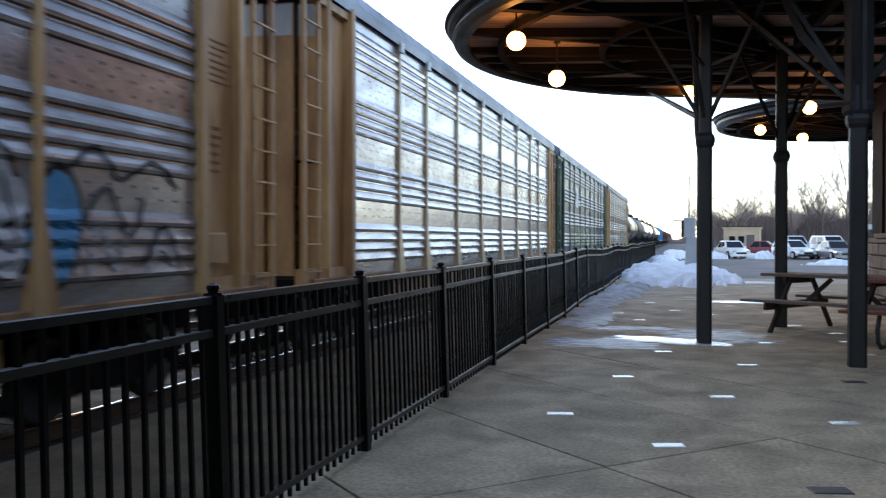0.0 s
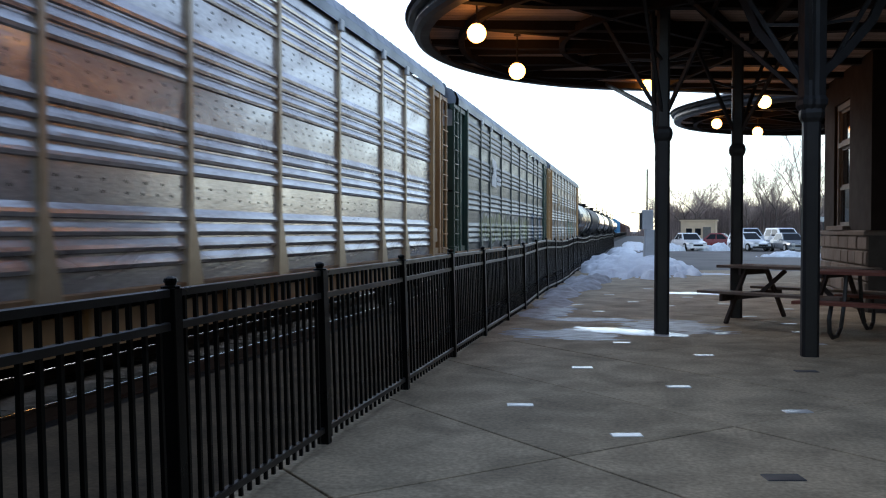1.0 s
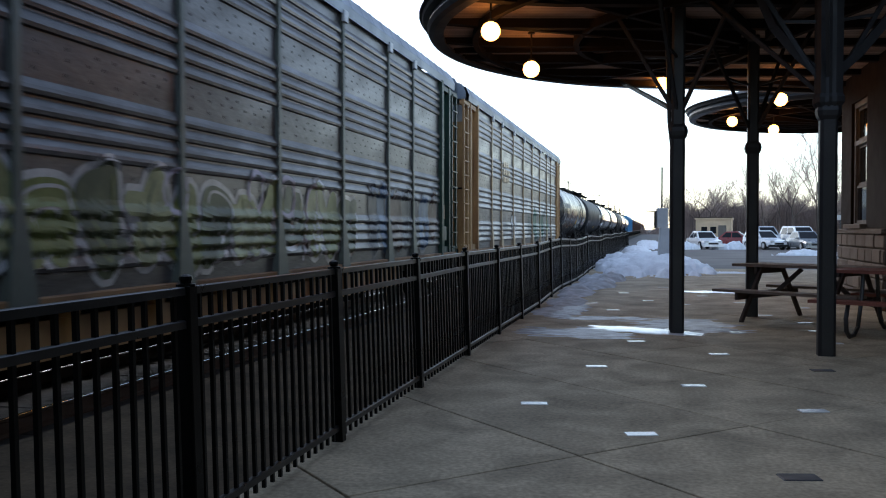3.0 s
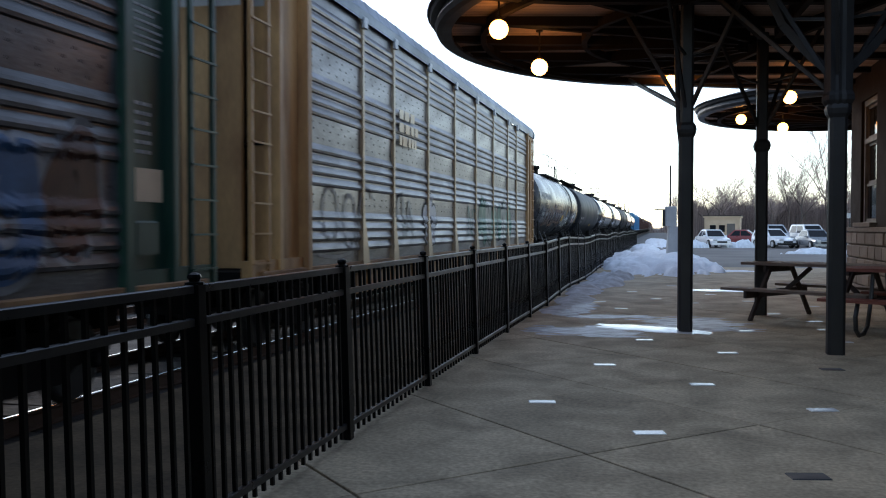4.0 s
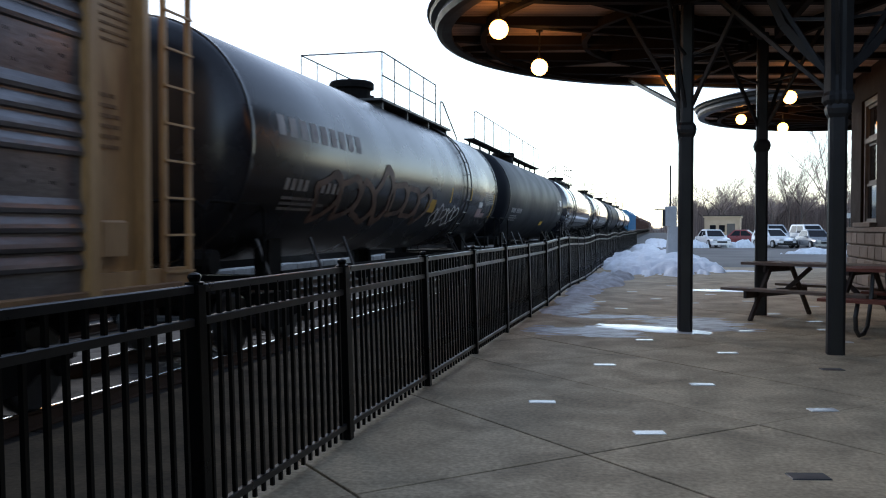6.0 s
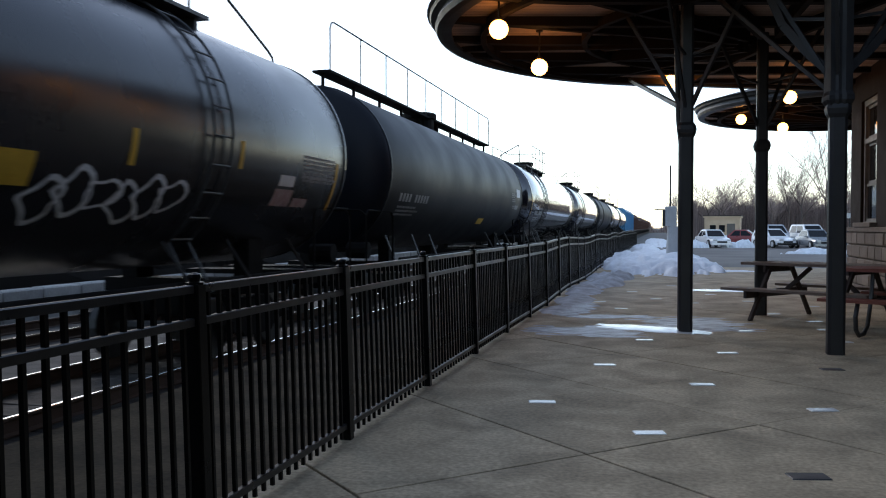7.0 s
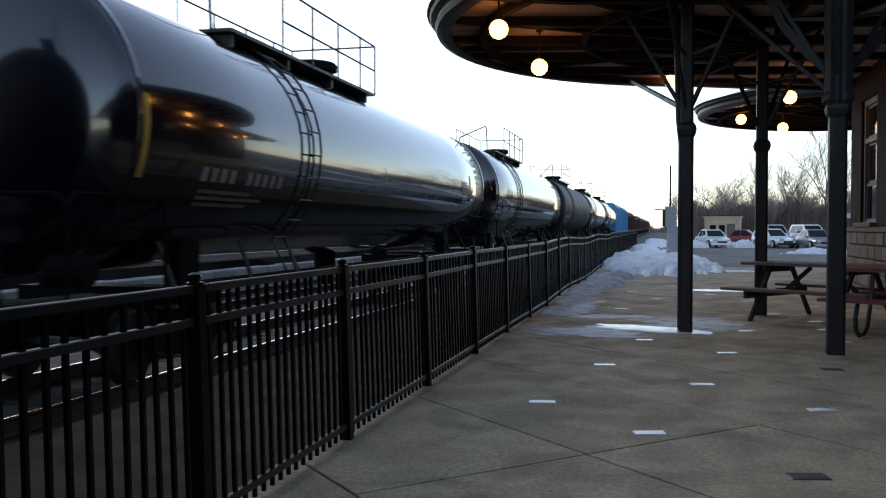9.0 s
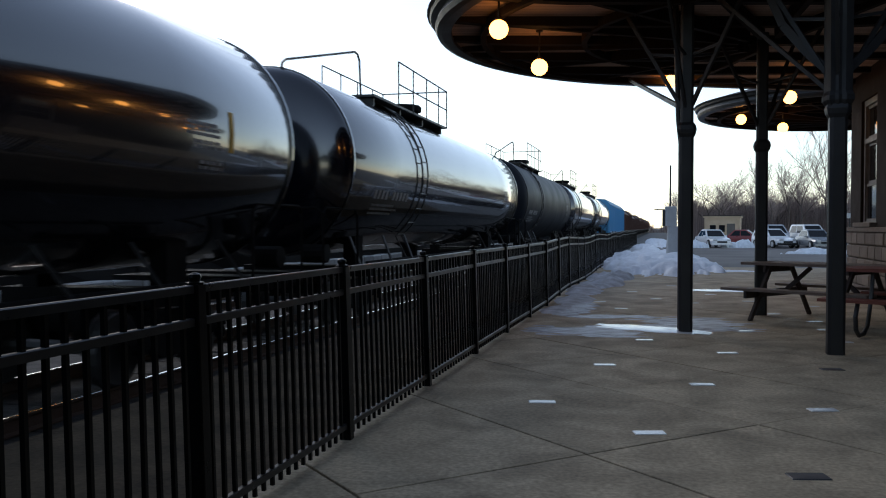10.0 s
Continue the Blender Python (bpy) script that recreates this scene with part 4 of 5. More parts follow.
def build_autorack(pitch, end_mat, post_mat, sheet_mat, label, seed):
    root = thing("autorack_car", label, "rail car", group="autorack cars of the train")
    rnd = random.Random(seed)
    half, body = 12.76, 11.88
    c0, c1 = -10.85, 10.85
    widths = [2.48, 1.83, 2.616, 2.616, 2.616, 2.616, 2.616, 1.83, 2.48]
    for s in (1, -1):
        bm = bmesh.new()
        bevelled(bm, min(s * 1.42, s * 1.58), max(s * 1.42, s * 1.58), -half + 0.3, half - 0.3, 1.05, 1.19, 0.012)
        part("side_sill", bm, SILLRUST, root, "rusty painted side sill")
        bm = bmesh.new()
        box(bm, min(s * 1.26, s * 1.33), max(s * 1.26, s * 1.33), -half + 4.6, half - 4.6, 0.58, 0.95)
        for k in range(-5, 6):
            box(bm, min(s * 1.24, s * 1.40), max(s * 1.24, s * 1.40), k * 1.5 - 0.05, k * 1.5 + 0.05, 0.60, 1.05)
        part("flatcar_sill", bm, YELLOW, root, "yellow flat car side sill with stakes")
    bm = bmesh.new()
    box(bm, -1.23, 1.23, -half + 0.3, half - 0.3, 0.96, 1.18)
    part("underframe", bm, UNDER, root, "dark underframe")
    # centre sill, deepened into a dark screen that hides lit ballast behind the car
    bm = bmesh.new()
    box(bm, -0.35, 0.35, -half + 4.2, half - 4.2, 0.26, 0.956)
    part("well_sill", bm, UNDER, root)
    for e in (-1, 1):
        bm = bmesh.new()
        box(bm, -0.3, 0.3, min(e * (half - 4.25), e * (half - 0.2)), max(e * (half - 4.25), e * (half - 0.2)), 0.6, 0.956)
        part("draft_sill", bm, UNDER, root)
    # roof
    bm = bmesh.new()
    prof = [(-1.58, 5.42), (-1.59, 5.60), (-1.49, 5.82), (-1.1, 5.97), (-0.5, 6.05), (0, 6.07), (0.5, 6.05), (1.1, 5.97), (1.49, 5.82), (1.59, 5.60), (1.58, 5.42)]
    skin(bm, [[bm.verts.new((x, y, z)) for x, z in prof] for y in (-half + 0.5, half - 0.5)], False)
    for y in (-half + 0.05, half - 0.05):
        vs = [bm.verts.new((x, y, z)) for x, z in prof]
        bm.faces.new(vs if y > 0 else vs[::-1])
    y = -half + 0.9
    while y < half - 0.75:
        pr = [(x * 1.001, z + 0.010) for x, z in prof[1:-1]]
        a, b = [bm.verts.new((x, y, z)) for x, z in pr], [bm.verts.new((x, y + 0.10, z)) for x, z in pr]
        skin(bm, [a, b], False)
        lo0, lo1 = [bm.verts.new((x, y - 0.04, z)) for x, z in prof[1:-1]], [bm.verts.new((x, y + 0.14, z)) for x, z in prof[1:-1]]
        skin(bm, [lo0, a], False)
        skin(bm, [b, lo1], False)
        y += 0.62
    part("roof", bm, RACKROOF, root, "arched galvanised roof")
    # far side wall
    bm = bmesh.new()
    box(bm, -1.52, -1.48, -body, body, 1.19, 5.42)
    part("far_side", bm, sheet_mat, root)
    bm = bmesh.new()
    box(bm, -1.45, 1.38, -body + 0.2, body - 0.2, 2.95, 3.0)
    part("deck", bm, UNDER, root)
    # corrugated sheets and posts
    sheets = {w: sheet_mesh(w, sheet_mat) for w in set(widths)}
    bm = bmesh.new()
    for y0, y1, z0, z1 in ((-0.046, 0.046, 1.33, 5.48),):
        hexa(bm, [(1.47, -0.19, z0 - 0.25), (1.61, -0.19, z0 - 0.25), (1.61, 0.19, z0 - 0.25), (1.47, 0.19, z0 - 0.25), (1.47, -0.046, 2.05), (1.556, -0.046, 2.05), (1.556, 0.046, 2.05), (1.47, 0.046, 2.05)])
        box(bm, 1.47, 1.556, y0, y1, 2.05, z1)
    post = mesh_of("side_post", bm, post_mat)
    bm = bmesh.new()
    bevelled(bm, 1.54, 1.61, -0.10, 0.10, 5.30, 5.50, 0.015)
    cap = mesh_of("post_cap", bm, DOORCAP)
    y = c0
    for i, w in enumerate(widths):
        piece("side_sheet", sheets[w], root, Matrix.Translation((0, y + w / 2, 0)))
        y += w
        if i < 8:
            piece("side_post", post, root, Matrix.Translation((0, y, 0)))
            piece("post_cap", cap, root, Matrix.Translation((0, y, 0)))
    # smooth end sections
    for s in (-1, 1):
        e0, e1 = c1, body

        def yy(a, b):
            return (a, b) if s > 0 else (-b, -a)
        bm = bmesh.new()
        a, b = yy(e0, e1 - 0.05)
        box(bm, 1.40, 1.44, a, b, 1.30, 5.43)
        part("end_sheet", bm, end_mat, root, "smooth painted end sheet")
        for k0, k1, xx in ((e0 - 0.02, e0 + 0.14, 1.60), (e1 - 0.12, e1, 1.56)):
            a, b = yy(k0, k1)
            bm = bmesh.new()
            bevelled(bm, 1.36, xx, a, b, 1.04, 5.48, 0.01)
            part("end_post", bm, end_mat, root, "painted end post")
        bm = bmesh.new()
        a, b = yy(e0 + 0.16, half - 0.06)
        box(bm, 1.38, 1.52, a, b, 1.04, 1.34)
        part("end_sill", bm, end_mat, root)
        bm = bmesh.new()
        box(bm, 1.40, 1.54, a, b, 5.28, 5.40)
        part("top_plate", bm, end_mat, root)
        ladder(root, 1.52, s * (half - 0.33), 1.10, 5.42, 0.50, end_mat, "painted corner ladder")
        if s > 0:
            bm = bmesh.new()
            bevelled(bm, 1.44, 1.56, e0 + 0.20, e0 + 0.62, 1.50, 1.85, 0.02)
            part("brake_box", bm, end_mat, root)
            bm = bmesh.new()
            bars(bm, 1.446, e0 + 0.25, 3.6, 0.62, 0.55, 7, rnd, 0.66)
            bars(bm, 1.446, e0 + 0.35, 2.55, 0.30, 0.60, 6, rnd, 0.62)
            part("lettering", bm, GREYLET if end_mat is GREEN else SILLRUST, root, "small data lettering")["kind"] = "stuff"
            if end_mat is GREEN:
                bm = bmesh.new()
                box(bm, 1.441, 1.450, e0 + 0.20, e0 + 0.85, 2.05, 2.40)
                part("label_plate", bm, SHEDWALL, root, "tan label plate")
        # end doors
        for j in range(6):
            x0, sweep = -1.4 + j * 0.467, 0.22 * (abs(j - 2.5) / 2.5) ** 2
            bm = bmesh.new()
            bevelled(bm, x0 + 0.01, x0 + 0.457, *yy(body - 0.10 - sweep, body - 0.02 - sweep), 1.2, 5.42, 0.01)
            part("end_door_panel", bm, end_mat, root, "folding end door panel")
            bm = bmesh.new()
            bevelled(bm, x0 + 0.015, x0 + 0.452, *yy(body - 0.018 - sweep, body - 0.012 - sweep), 4.92, 5.40, 0.002)
            part("door_cap", bm, DOORCAP, root, "pale grey top of the end door")
        bm = bmesh.new()
        tube(bm, (0, s * (half - 0.3), 0.85), (0, s * (half + 0.18), 0.85), 0.12, n=8)
        part("coupler", bm, UNDER, root)
        build_truck(root, s * (half - 2.6))
    return root


def tank_patch(bm, r, a0, a1, y0, y1, zc, n=6):
    """A sheet lying on the tank's skin between two angles from the horizontal."""
    rr = r + 0.006
    g = [[bm.verts.new((rr * math.cos(a0 + (a1 - a0) * i / n), y, zc + rr * math.sin(a0 + (a1 - a0) * i / n))) for y in (y0, y1)] for i in range(n + 1)]
    skin(bm, g, False)


def build_tank(pitch, skin_mat, label, seed, r=1.65, zc=2.91, style=0, strips=(), flip=1):
    root = thing("tank_car", label, "rail car", group="tank cars of the train")
    rnd = random.Random(seed)
    hl = pitch / 2 - 0.75
    bm = bmesh.new()
    prof = []
    hd = 0.50
    for i in range(9):
        a = math.pi / 2 * (1 - i / 8)
        prof.append((max(0.02, r * math.cos(a)), -hl + hd - hd * math.sin(a)))
    prof += [(r, -hl + hd + (2 * hl - 2 * hd) * k / 6) for k in range(1, 6)]
    for i in range(9):
        a = math.pi / 2 * i / 8
        prof.append((max(0.02, r * math.cos(a)), hl - hd + hd * math.sin(a)))
    turned(bm, prof, 56, (0, 0, zc), "y")
    part("tank", bm, skin_mat, root, "cylindrical tank with domed heads", smooth=True)
    # head jackets' rims
    for s in (-1, 1):
        bm = bmesh.new()
        y = s * (hl - hd - 0.02)
        rings = [[bm.verts.new((q * math.cos(a), y + d, zc + q * math.sin(a))) for a in (2 * math.pi * i / 56 for i in range(56))] for q, d in ((r - 0.02, -0.03), (r + 0.014, -0.03), (r + 0.014, 0.03), (r - 0.02, 0.03))]
        skin(bm, rings)
        part("rim_band", bm, skin_mat, root, smooth=False)
        # stub sill, end platform, hand rails
        bm = bmesh.new()
        box(bm, -0.25, 0.25, s * (hl - 3.2) if s > 0 else -hl - 0.35, hl + 0.35 if s > 0 else -(hl - 3.2), 0.72, 0.97)
        part("stub_sill", bm, UNDER, root, "dark stub sill")
        bm = bmesh.new()
        box(bm, -1.45, 1.45, s * (hl - 0.25) if s > 0 else -hl - 0.40, hl + 0.40 if s > 0 else -(hl - 0.25), 0.98, 1.06)
        part("end_platform", bm, UNDER, root, "dark end platform")
        bm = bmesh.new()
        box(bm, -1.3, 1.3, s * (hl - 2.5) - 0.25, s * (hl - 2.5) + 0.25, 0.85, 1.05)
        part("bolster", bm, UNDER, root)
        for q in (-0.9, 0.9):
            bm = bmesh.new()
            box(bm, q - 0.12, q + 0.12, s * (hl - 2.5) - 0.22, s * (hl - 2.5) + 0.22, 1.05, 1.7)
            part("saddle", bm, UNDER, root)
        bm = bmesh.new()
        ye = s * (hl + 0.32)
        pipe(bm, [(1.42, s * (hl - 1.3), 1.06), (1.42, s * (hl - 1.3), 2.0), (1.42, s * (hl - 1.15), 2.1), (1.42, ye - s * 0.12, 2.1), (1.42, ye, 2.0), (1.42, ye, 1.06)], 0.022)
        pipe(bm, [(-1.4, ye, 1.06), (-1.4, ye, 2.0), (-1.3, ye, 2.1), (1.3, ye, 2.1), (1.42, ye, 2.0)], 0.022)
        part("hand_rail", bm, UNDER, root, "bent end hand rail")
        bm = bmesh.new()
        tube(bm, (1.3, s * (hl - 0.15), 1.35), (0.9, s * (hl - 0.15), 1.35), 0.16, n=12)
        part("brake_cylinder", bm, UNDER, root)
        bm = bmesh.new()
        tube(bm, (0, s * (hl + 0.3), 0.85), (0, s * (hl + 0.98), 0.85), 0.12, n=8)
        part("coupler", bm, UNDER, root)
        # pale stencilled struts near the ends
        for off, l in ((1.5, 0.45), (3.4, 0.35), (4.9, 0.35)):
            bm = bmesh.new()
            y = s * (hl - off)
            beam(bm, (1.42, y, 1.06), (1.18, y + (-0.35 if s > 0 else 0.35) * 0.5 - l * 0.3, 1.62), 0.05, 0.03)
            part("grab_iron", bm, STEEL, root)
        build_truck(root, s * (hl - 2.5))
        # yellow marking strip, rows of small data lettering, placard
        for side, off, lo, hi in strips:
            if side == s:
                bm = bmesh.new()
                y = s * (hl - off)
                tank_patch(bm, r, radians(lo), radians(hi), y - 0.05, y + 0.05, zc)
                part("reflector_strip", bm, YPAINT, root, "yellow marking strip")
        if s > 0:
            # rows of small data lettering and the panels beside them
            rows = ((6.7, 7.9, -4, 6), (6.75, 7.85, -14, 2)) if style == 2 else ((5.75, 6.44, 1, 3), (5.9, 6.5, -6, 2), (6.1, 6.6, -14, 2))
            bm = bmesh.new()
            for q0, q1, a, n in rows:
                for k in range(n):
                    q = q0
                    while q < q1:
                        d = rnd.uniform(0.05, 0.12)
                        tank_patch(bm, r, radians(a - 2.1 * k), radians(a - 2.1 * k + 1.3), q, q + d, zc, 1)
                        q += d + rnd.uniform(0.02, 0.05)
            part("lettering", bm, GREYLET, root, "white data lettering")["kind"] = "stuff"
            panels = ((6.0, 6.5, -19.5, -14, WHITE), (5.95, 6.55, -30, -21, PINKISH), (6.62, 7.15, -30, -25, PINKISH)) if style == 2 else \
                ((6.75, 7.5, -2, 8, WHITE), (6.6, 7.2, -17, -12, GREYLET), (1.2, 2.0, -38, -31, YPAINT)) if style == 1 else ()
            for q0, q1, a, b, m in panels:
                bm = bmesh.new()
                tank_patch(bm, r, radians(a), radians(b), q0, q1, zc, 3)
                part("data_panel", bm, m, root, "stencilled data panel")
    bm = bmesh.new()
    pipe(bm, [(1.35, -hl + 2.0, 1.12), (1.35, hl - 2.0, 1.12)], 0.035)
    part("side_pipe", bm, UNDER, root, "dark side pipe")
    bm = bmesh.new()
    turned(bm, [(0.10, 0.62), (0.16, 0.66), (0.16, 0.85), (0.22, 0.9), (0.22, 1.3)], 12, (0, 0.4, 0))
    part("outlet_valve", bm, UNDER, root, "bottom outlet valve")
    # running mark, a row of large marks
    bm = bmesh.new()
    y = -7.25
    for k in range(10):
        if k != 4:
            tank_patch(bm, r, radians(-21), radians(-15), y, y + 0.14, zc, 2)
        y += 0.225
    part("running_mark", bm, GREYLET, root, "white lettering marks")["kind"] = "stuff"
    bm = bmesh.new()
    for k in range(3):
        q = -7.2
        while q < -5.9 + 0.3 * (k % 2):
            d = rnd.uniform(0.03, 0.07)
            tank_patch(bm, r, radians(-26 - 3 * k), radians(-24.4 - 3 * k), q, q + d, zc, 1)
            q += d + 0.03
    part("data_lettering", bm, GREYLET, root, "small white lettering marks")["kind"] = "stuff"
    if style == 2:
        bm = bmesh.new()
        for k in range(9):
            y = -7.6 + 0.39 * k
            tank_patch(bm, r, radians(5), radians(15), y, y + 0.24, zc, 2)
        part("owner_mark", bm, GREYLET, root, "large white lettering marks")["kind"] = "stuff"
    # side ladder
    if style != 1:
        bm = bmesh.new()
        for q in (-0.22, 0.22):
            pts = [((r + 0.06) * math.cos(a), -4.2 * flip + q, zc + (r + 0.06) * math.sin(a)) for a in (radians(-50 + 140 * i / 14) for i in range(15))]
            pipe(bm, [(1.42, -4.2 * flip + q, 1.0)] + pts, 0.018)
        lad = part("ladder", bm, UNDER if style == 1 else STEEL, root, "curved side ladder")
        for i in range(12):
            a = radians(-48 + 11.5 * i)
            bm = bmesh.new()
            x, z = (r + 0.06) * math.cos(a), zc + (r + 0.06) * math.sin(a)
            tube(bm, (x, -4.2 * flip - 0.24, z), (x, -4.2 * flip + 0.24, z), 0.014, n=6)
            part("rung", bm, STEEL, lad)
    # top platform, fittings, railing
    top = zc + r
    bm = bmesh.new()
    if style == 1:
        box(bm, 0.02, 0.40, -hl + 0.5, hl - 0.5, top + 0.26, top + 0.31)
        for k in range(10):
            y = -hl + 0.6 + k * (2 * hl - 1.2) / 9
            box(bm, 0.17, 0.24, y - 0.02, y + 0.02, top - 0.06, top + 0.26)
    else:
        box(bm, 0.42, 0.92, min(-5.3 * flip, 0.9 * flip), max(-5.3 * flip, 0.9 * flip), top - 0.07, top - 0.02)
        for y in (-5.1, -3.2, -1.3, 0.6):
            box(bm, 0.50, 0.84, y * flip - 0.04, y * flip + 0.04, top - 0.32, top - 0.07)
    part("walkway", bm, UNDER if style == 1 else STEEL, root, "top walkway grating")
    bm = bmesh.new()
    box(bm, -0.92, -0.42, min(-5.3 * flip, 0.9 * flip), max(-5.3 * flip, 0.9 * flip), top - 0.07, top - 0.02)
    part("walkway", bm, STEEL, root, "top walkway grating")
    bm = bmesh.new()
    turned(bm, [(0.42, -0.1), (0.42, 0.26), (0.50, 0.28), (0.50, 0.40), (0.46, 0.44), (0.05, 0.45)], 20, (0, -0.25, top))
    part("manway", bm, UNDER, root, "dark manway dome")
    for x, y, q in ((0, 0.75, 0.18), (0.1, 1.25, 0.11)):
        bm = bmesh.new()
        turned(bm, [(q * 0.85, -0.1), (q * 0.85, 0.20), (q, 0.22), (q, 0.28), (0.03, 0.29)], 12, (x, y, top))
        part("valve", bm, UNDER, root)
    if style == 1:
        # one long top rail with rounded ends on evenly spaced stanchions
        bm = bmesh.new()
        e, z = hl - 0.55, top + 0.31
        pipe(bm, [(0.38, -e, z - 0.03), (0.38, -e, z + 0.80), (0.38, -e + 0.06, z + 0.92), (0.38, -e + 0.2, z + 0.96), (0.38, e - 0.2, z + 0.96), (0.38, e - 0.06, z + 0.92), (0.38, e, z + 0.80), (0.38, e, z - 0.03)], 0.020)
        rail = part("guard_rail", bm, STEEL, root, "long top guard rail with rounded ends")
        for k in range(1, 9):
            bm = bmesh.new()
            tube(bm, (0.38, -e + k * 2 * e / 9, z - 0.02), (0.38, -e + k * 2 * e / 9, z + 0.96), 0.018, n=6)
            part("stanchion", bm, STEEL, rail)
        return root
    rail = None
    for x in (0.92, -0.92):
        bm = bmesh.new()
        pipe(bm, [(x, -3.6 * flip, top - 0.05), (x, -3.6 * flip, top + 0.95), (x, 0.9 * flip, top + 0.95), (x, 0.9 * flip, top - 0.05)], 0.018)
        rail = part("top_railing", bm, STEEL, root, "thin top safety railing")
        bm = bmesh.new()
        tube(bm, (x, -3.6 * flip, top + 0.45), (x, 0.9 * flip, top + 0.45), 0.018, n=6)
        part("middle_bar", bm, STEEL, rail)
        for y in (-2.4, -1.2, 0.0):
            bm = bmesh.new()
            tube(bm, (x, y * flip, top - 0.05), (x, y * flip, top + 0.95), 0.018, n=6)
            part("stanchion", bm, STEEL, rail)
    bm = bmesh.new()
    tube(bm, (-0.92, 0.9 * flip, top + 0.95), (0.92, 0.9 * flip, top + 0.95), 0.018, n=6)
    part("end_bar", bm, STEEL, root)
    bm = bmesh.new()
    pipe(bm, [(a, b * flip, c) for a, b, c in ((0.35, -hl + 0.45, top - 0.08), (0.35, -hl + 0.5, top + 0.06), (0.35, -hl + 0.65, top + 0.14), (0.6, -5.6, top + 0.80), (0.6, -5.42, top + 0.78), (0.6, -5.32, top + 0.66), (0.62, -5.3, top - 0.05))], 0.024)
    part("guard_rail", bm, STEEL, root, "bent top guard rail")
    return root


def build_hopper(pitch, material, label, top=4.55, w=1.55):
    root = thing("freight_car", label, "rail car", group="far freight cars of the train")
    h = pitch / 2 - 0.5
    bm = bmesh.new()
    rings = [[bm.verts.new((x, y, z)) for x, z in ((-w, 1.25), (-w, top - 0.5), (-w * 0.75, top - 0.08), (0, top), (w * 0.75, top - 0.08), (w, top - 0.5), (w, 1.25))] for y in (-h, h)]
    skin(bm, rings)
    bm.faces.new(rings[0][::-1])
    bm.faces.new(rings[1])
    part("body", bm, material, root)
    y = -h + 0.4
    bm = bmesh.new()
    box(bm, w, w + 0.07, -h, h, 1.25, 1.40)
    box(bm, w, w + 0.05, -h, h, top - 0.62, top - 0.52)
    part("side_rail", bm, material, root)
    while y < h:
        bm = bmesh.new()
        box(bm, w, w + 0.06, y, y + 0.08, 1.40, top - 0.62)
        part("side_rib", bm, material, root)
        y += 1.6
    bm = bmesh.new()
    box(bm, -1.2, 1.2, -h, h, 0.85, 1.25)
    part("underframe", bm, UNDER, root)
    for s in (-1, 1):
        build_truck(root, s * (h - 2.0))
    return root


SPEED = 13.45
JOINTS = [-16.4, 10.2, 37.4, 63.3, 89.6, 108.9, 127.5, 147.15, 166.75, 185.6, 203.8, 222.4, 240.0, 257.5, 275, 292, 309, 326, 343, 360, 377, 394, 411, 428, 445, 462, 479, 496, 513]
RACKS = [-2.25, 24.13, 50.5, 76.85]
TRAIN = []


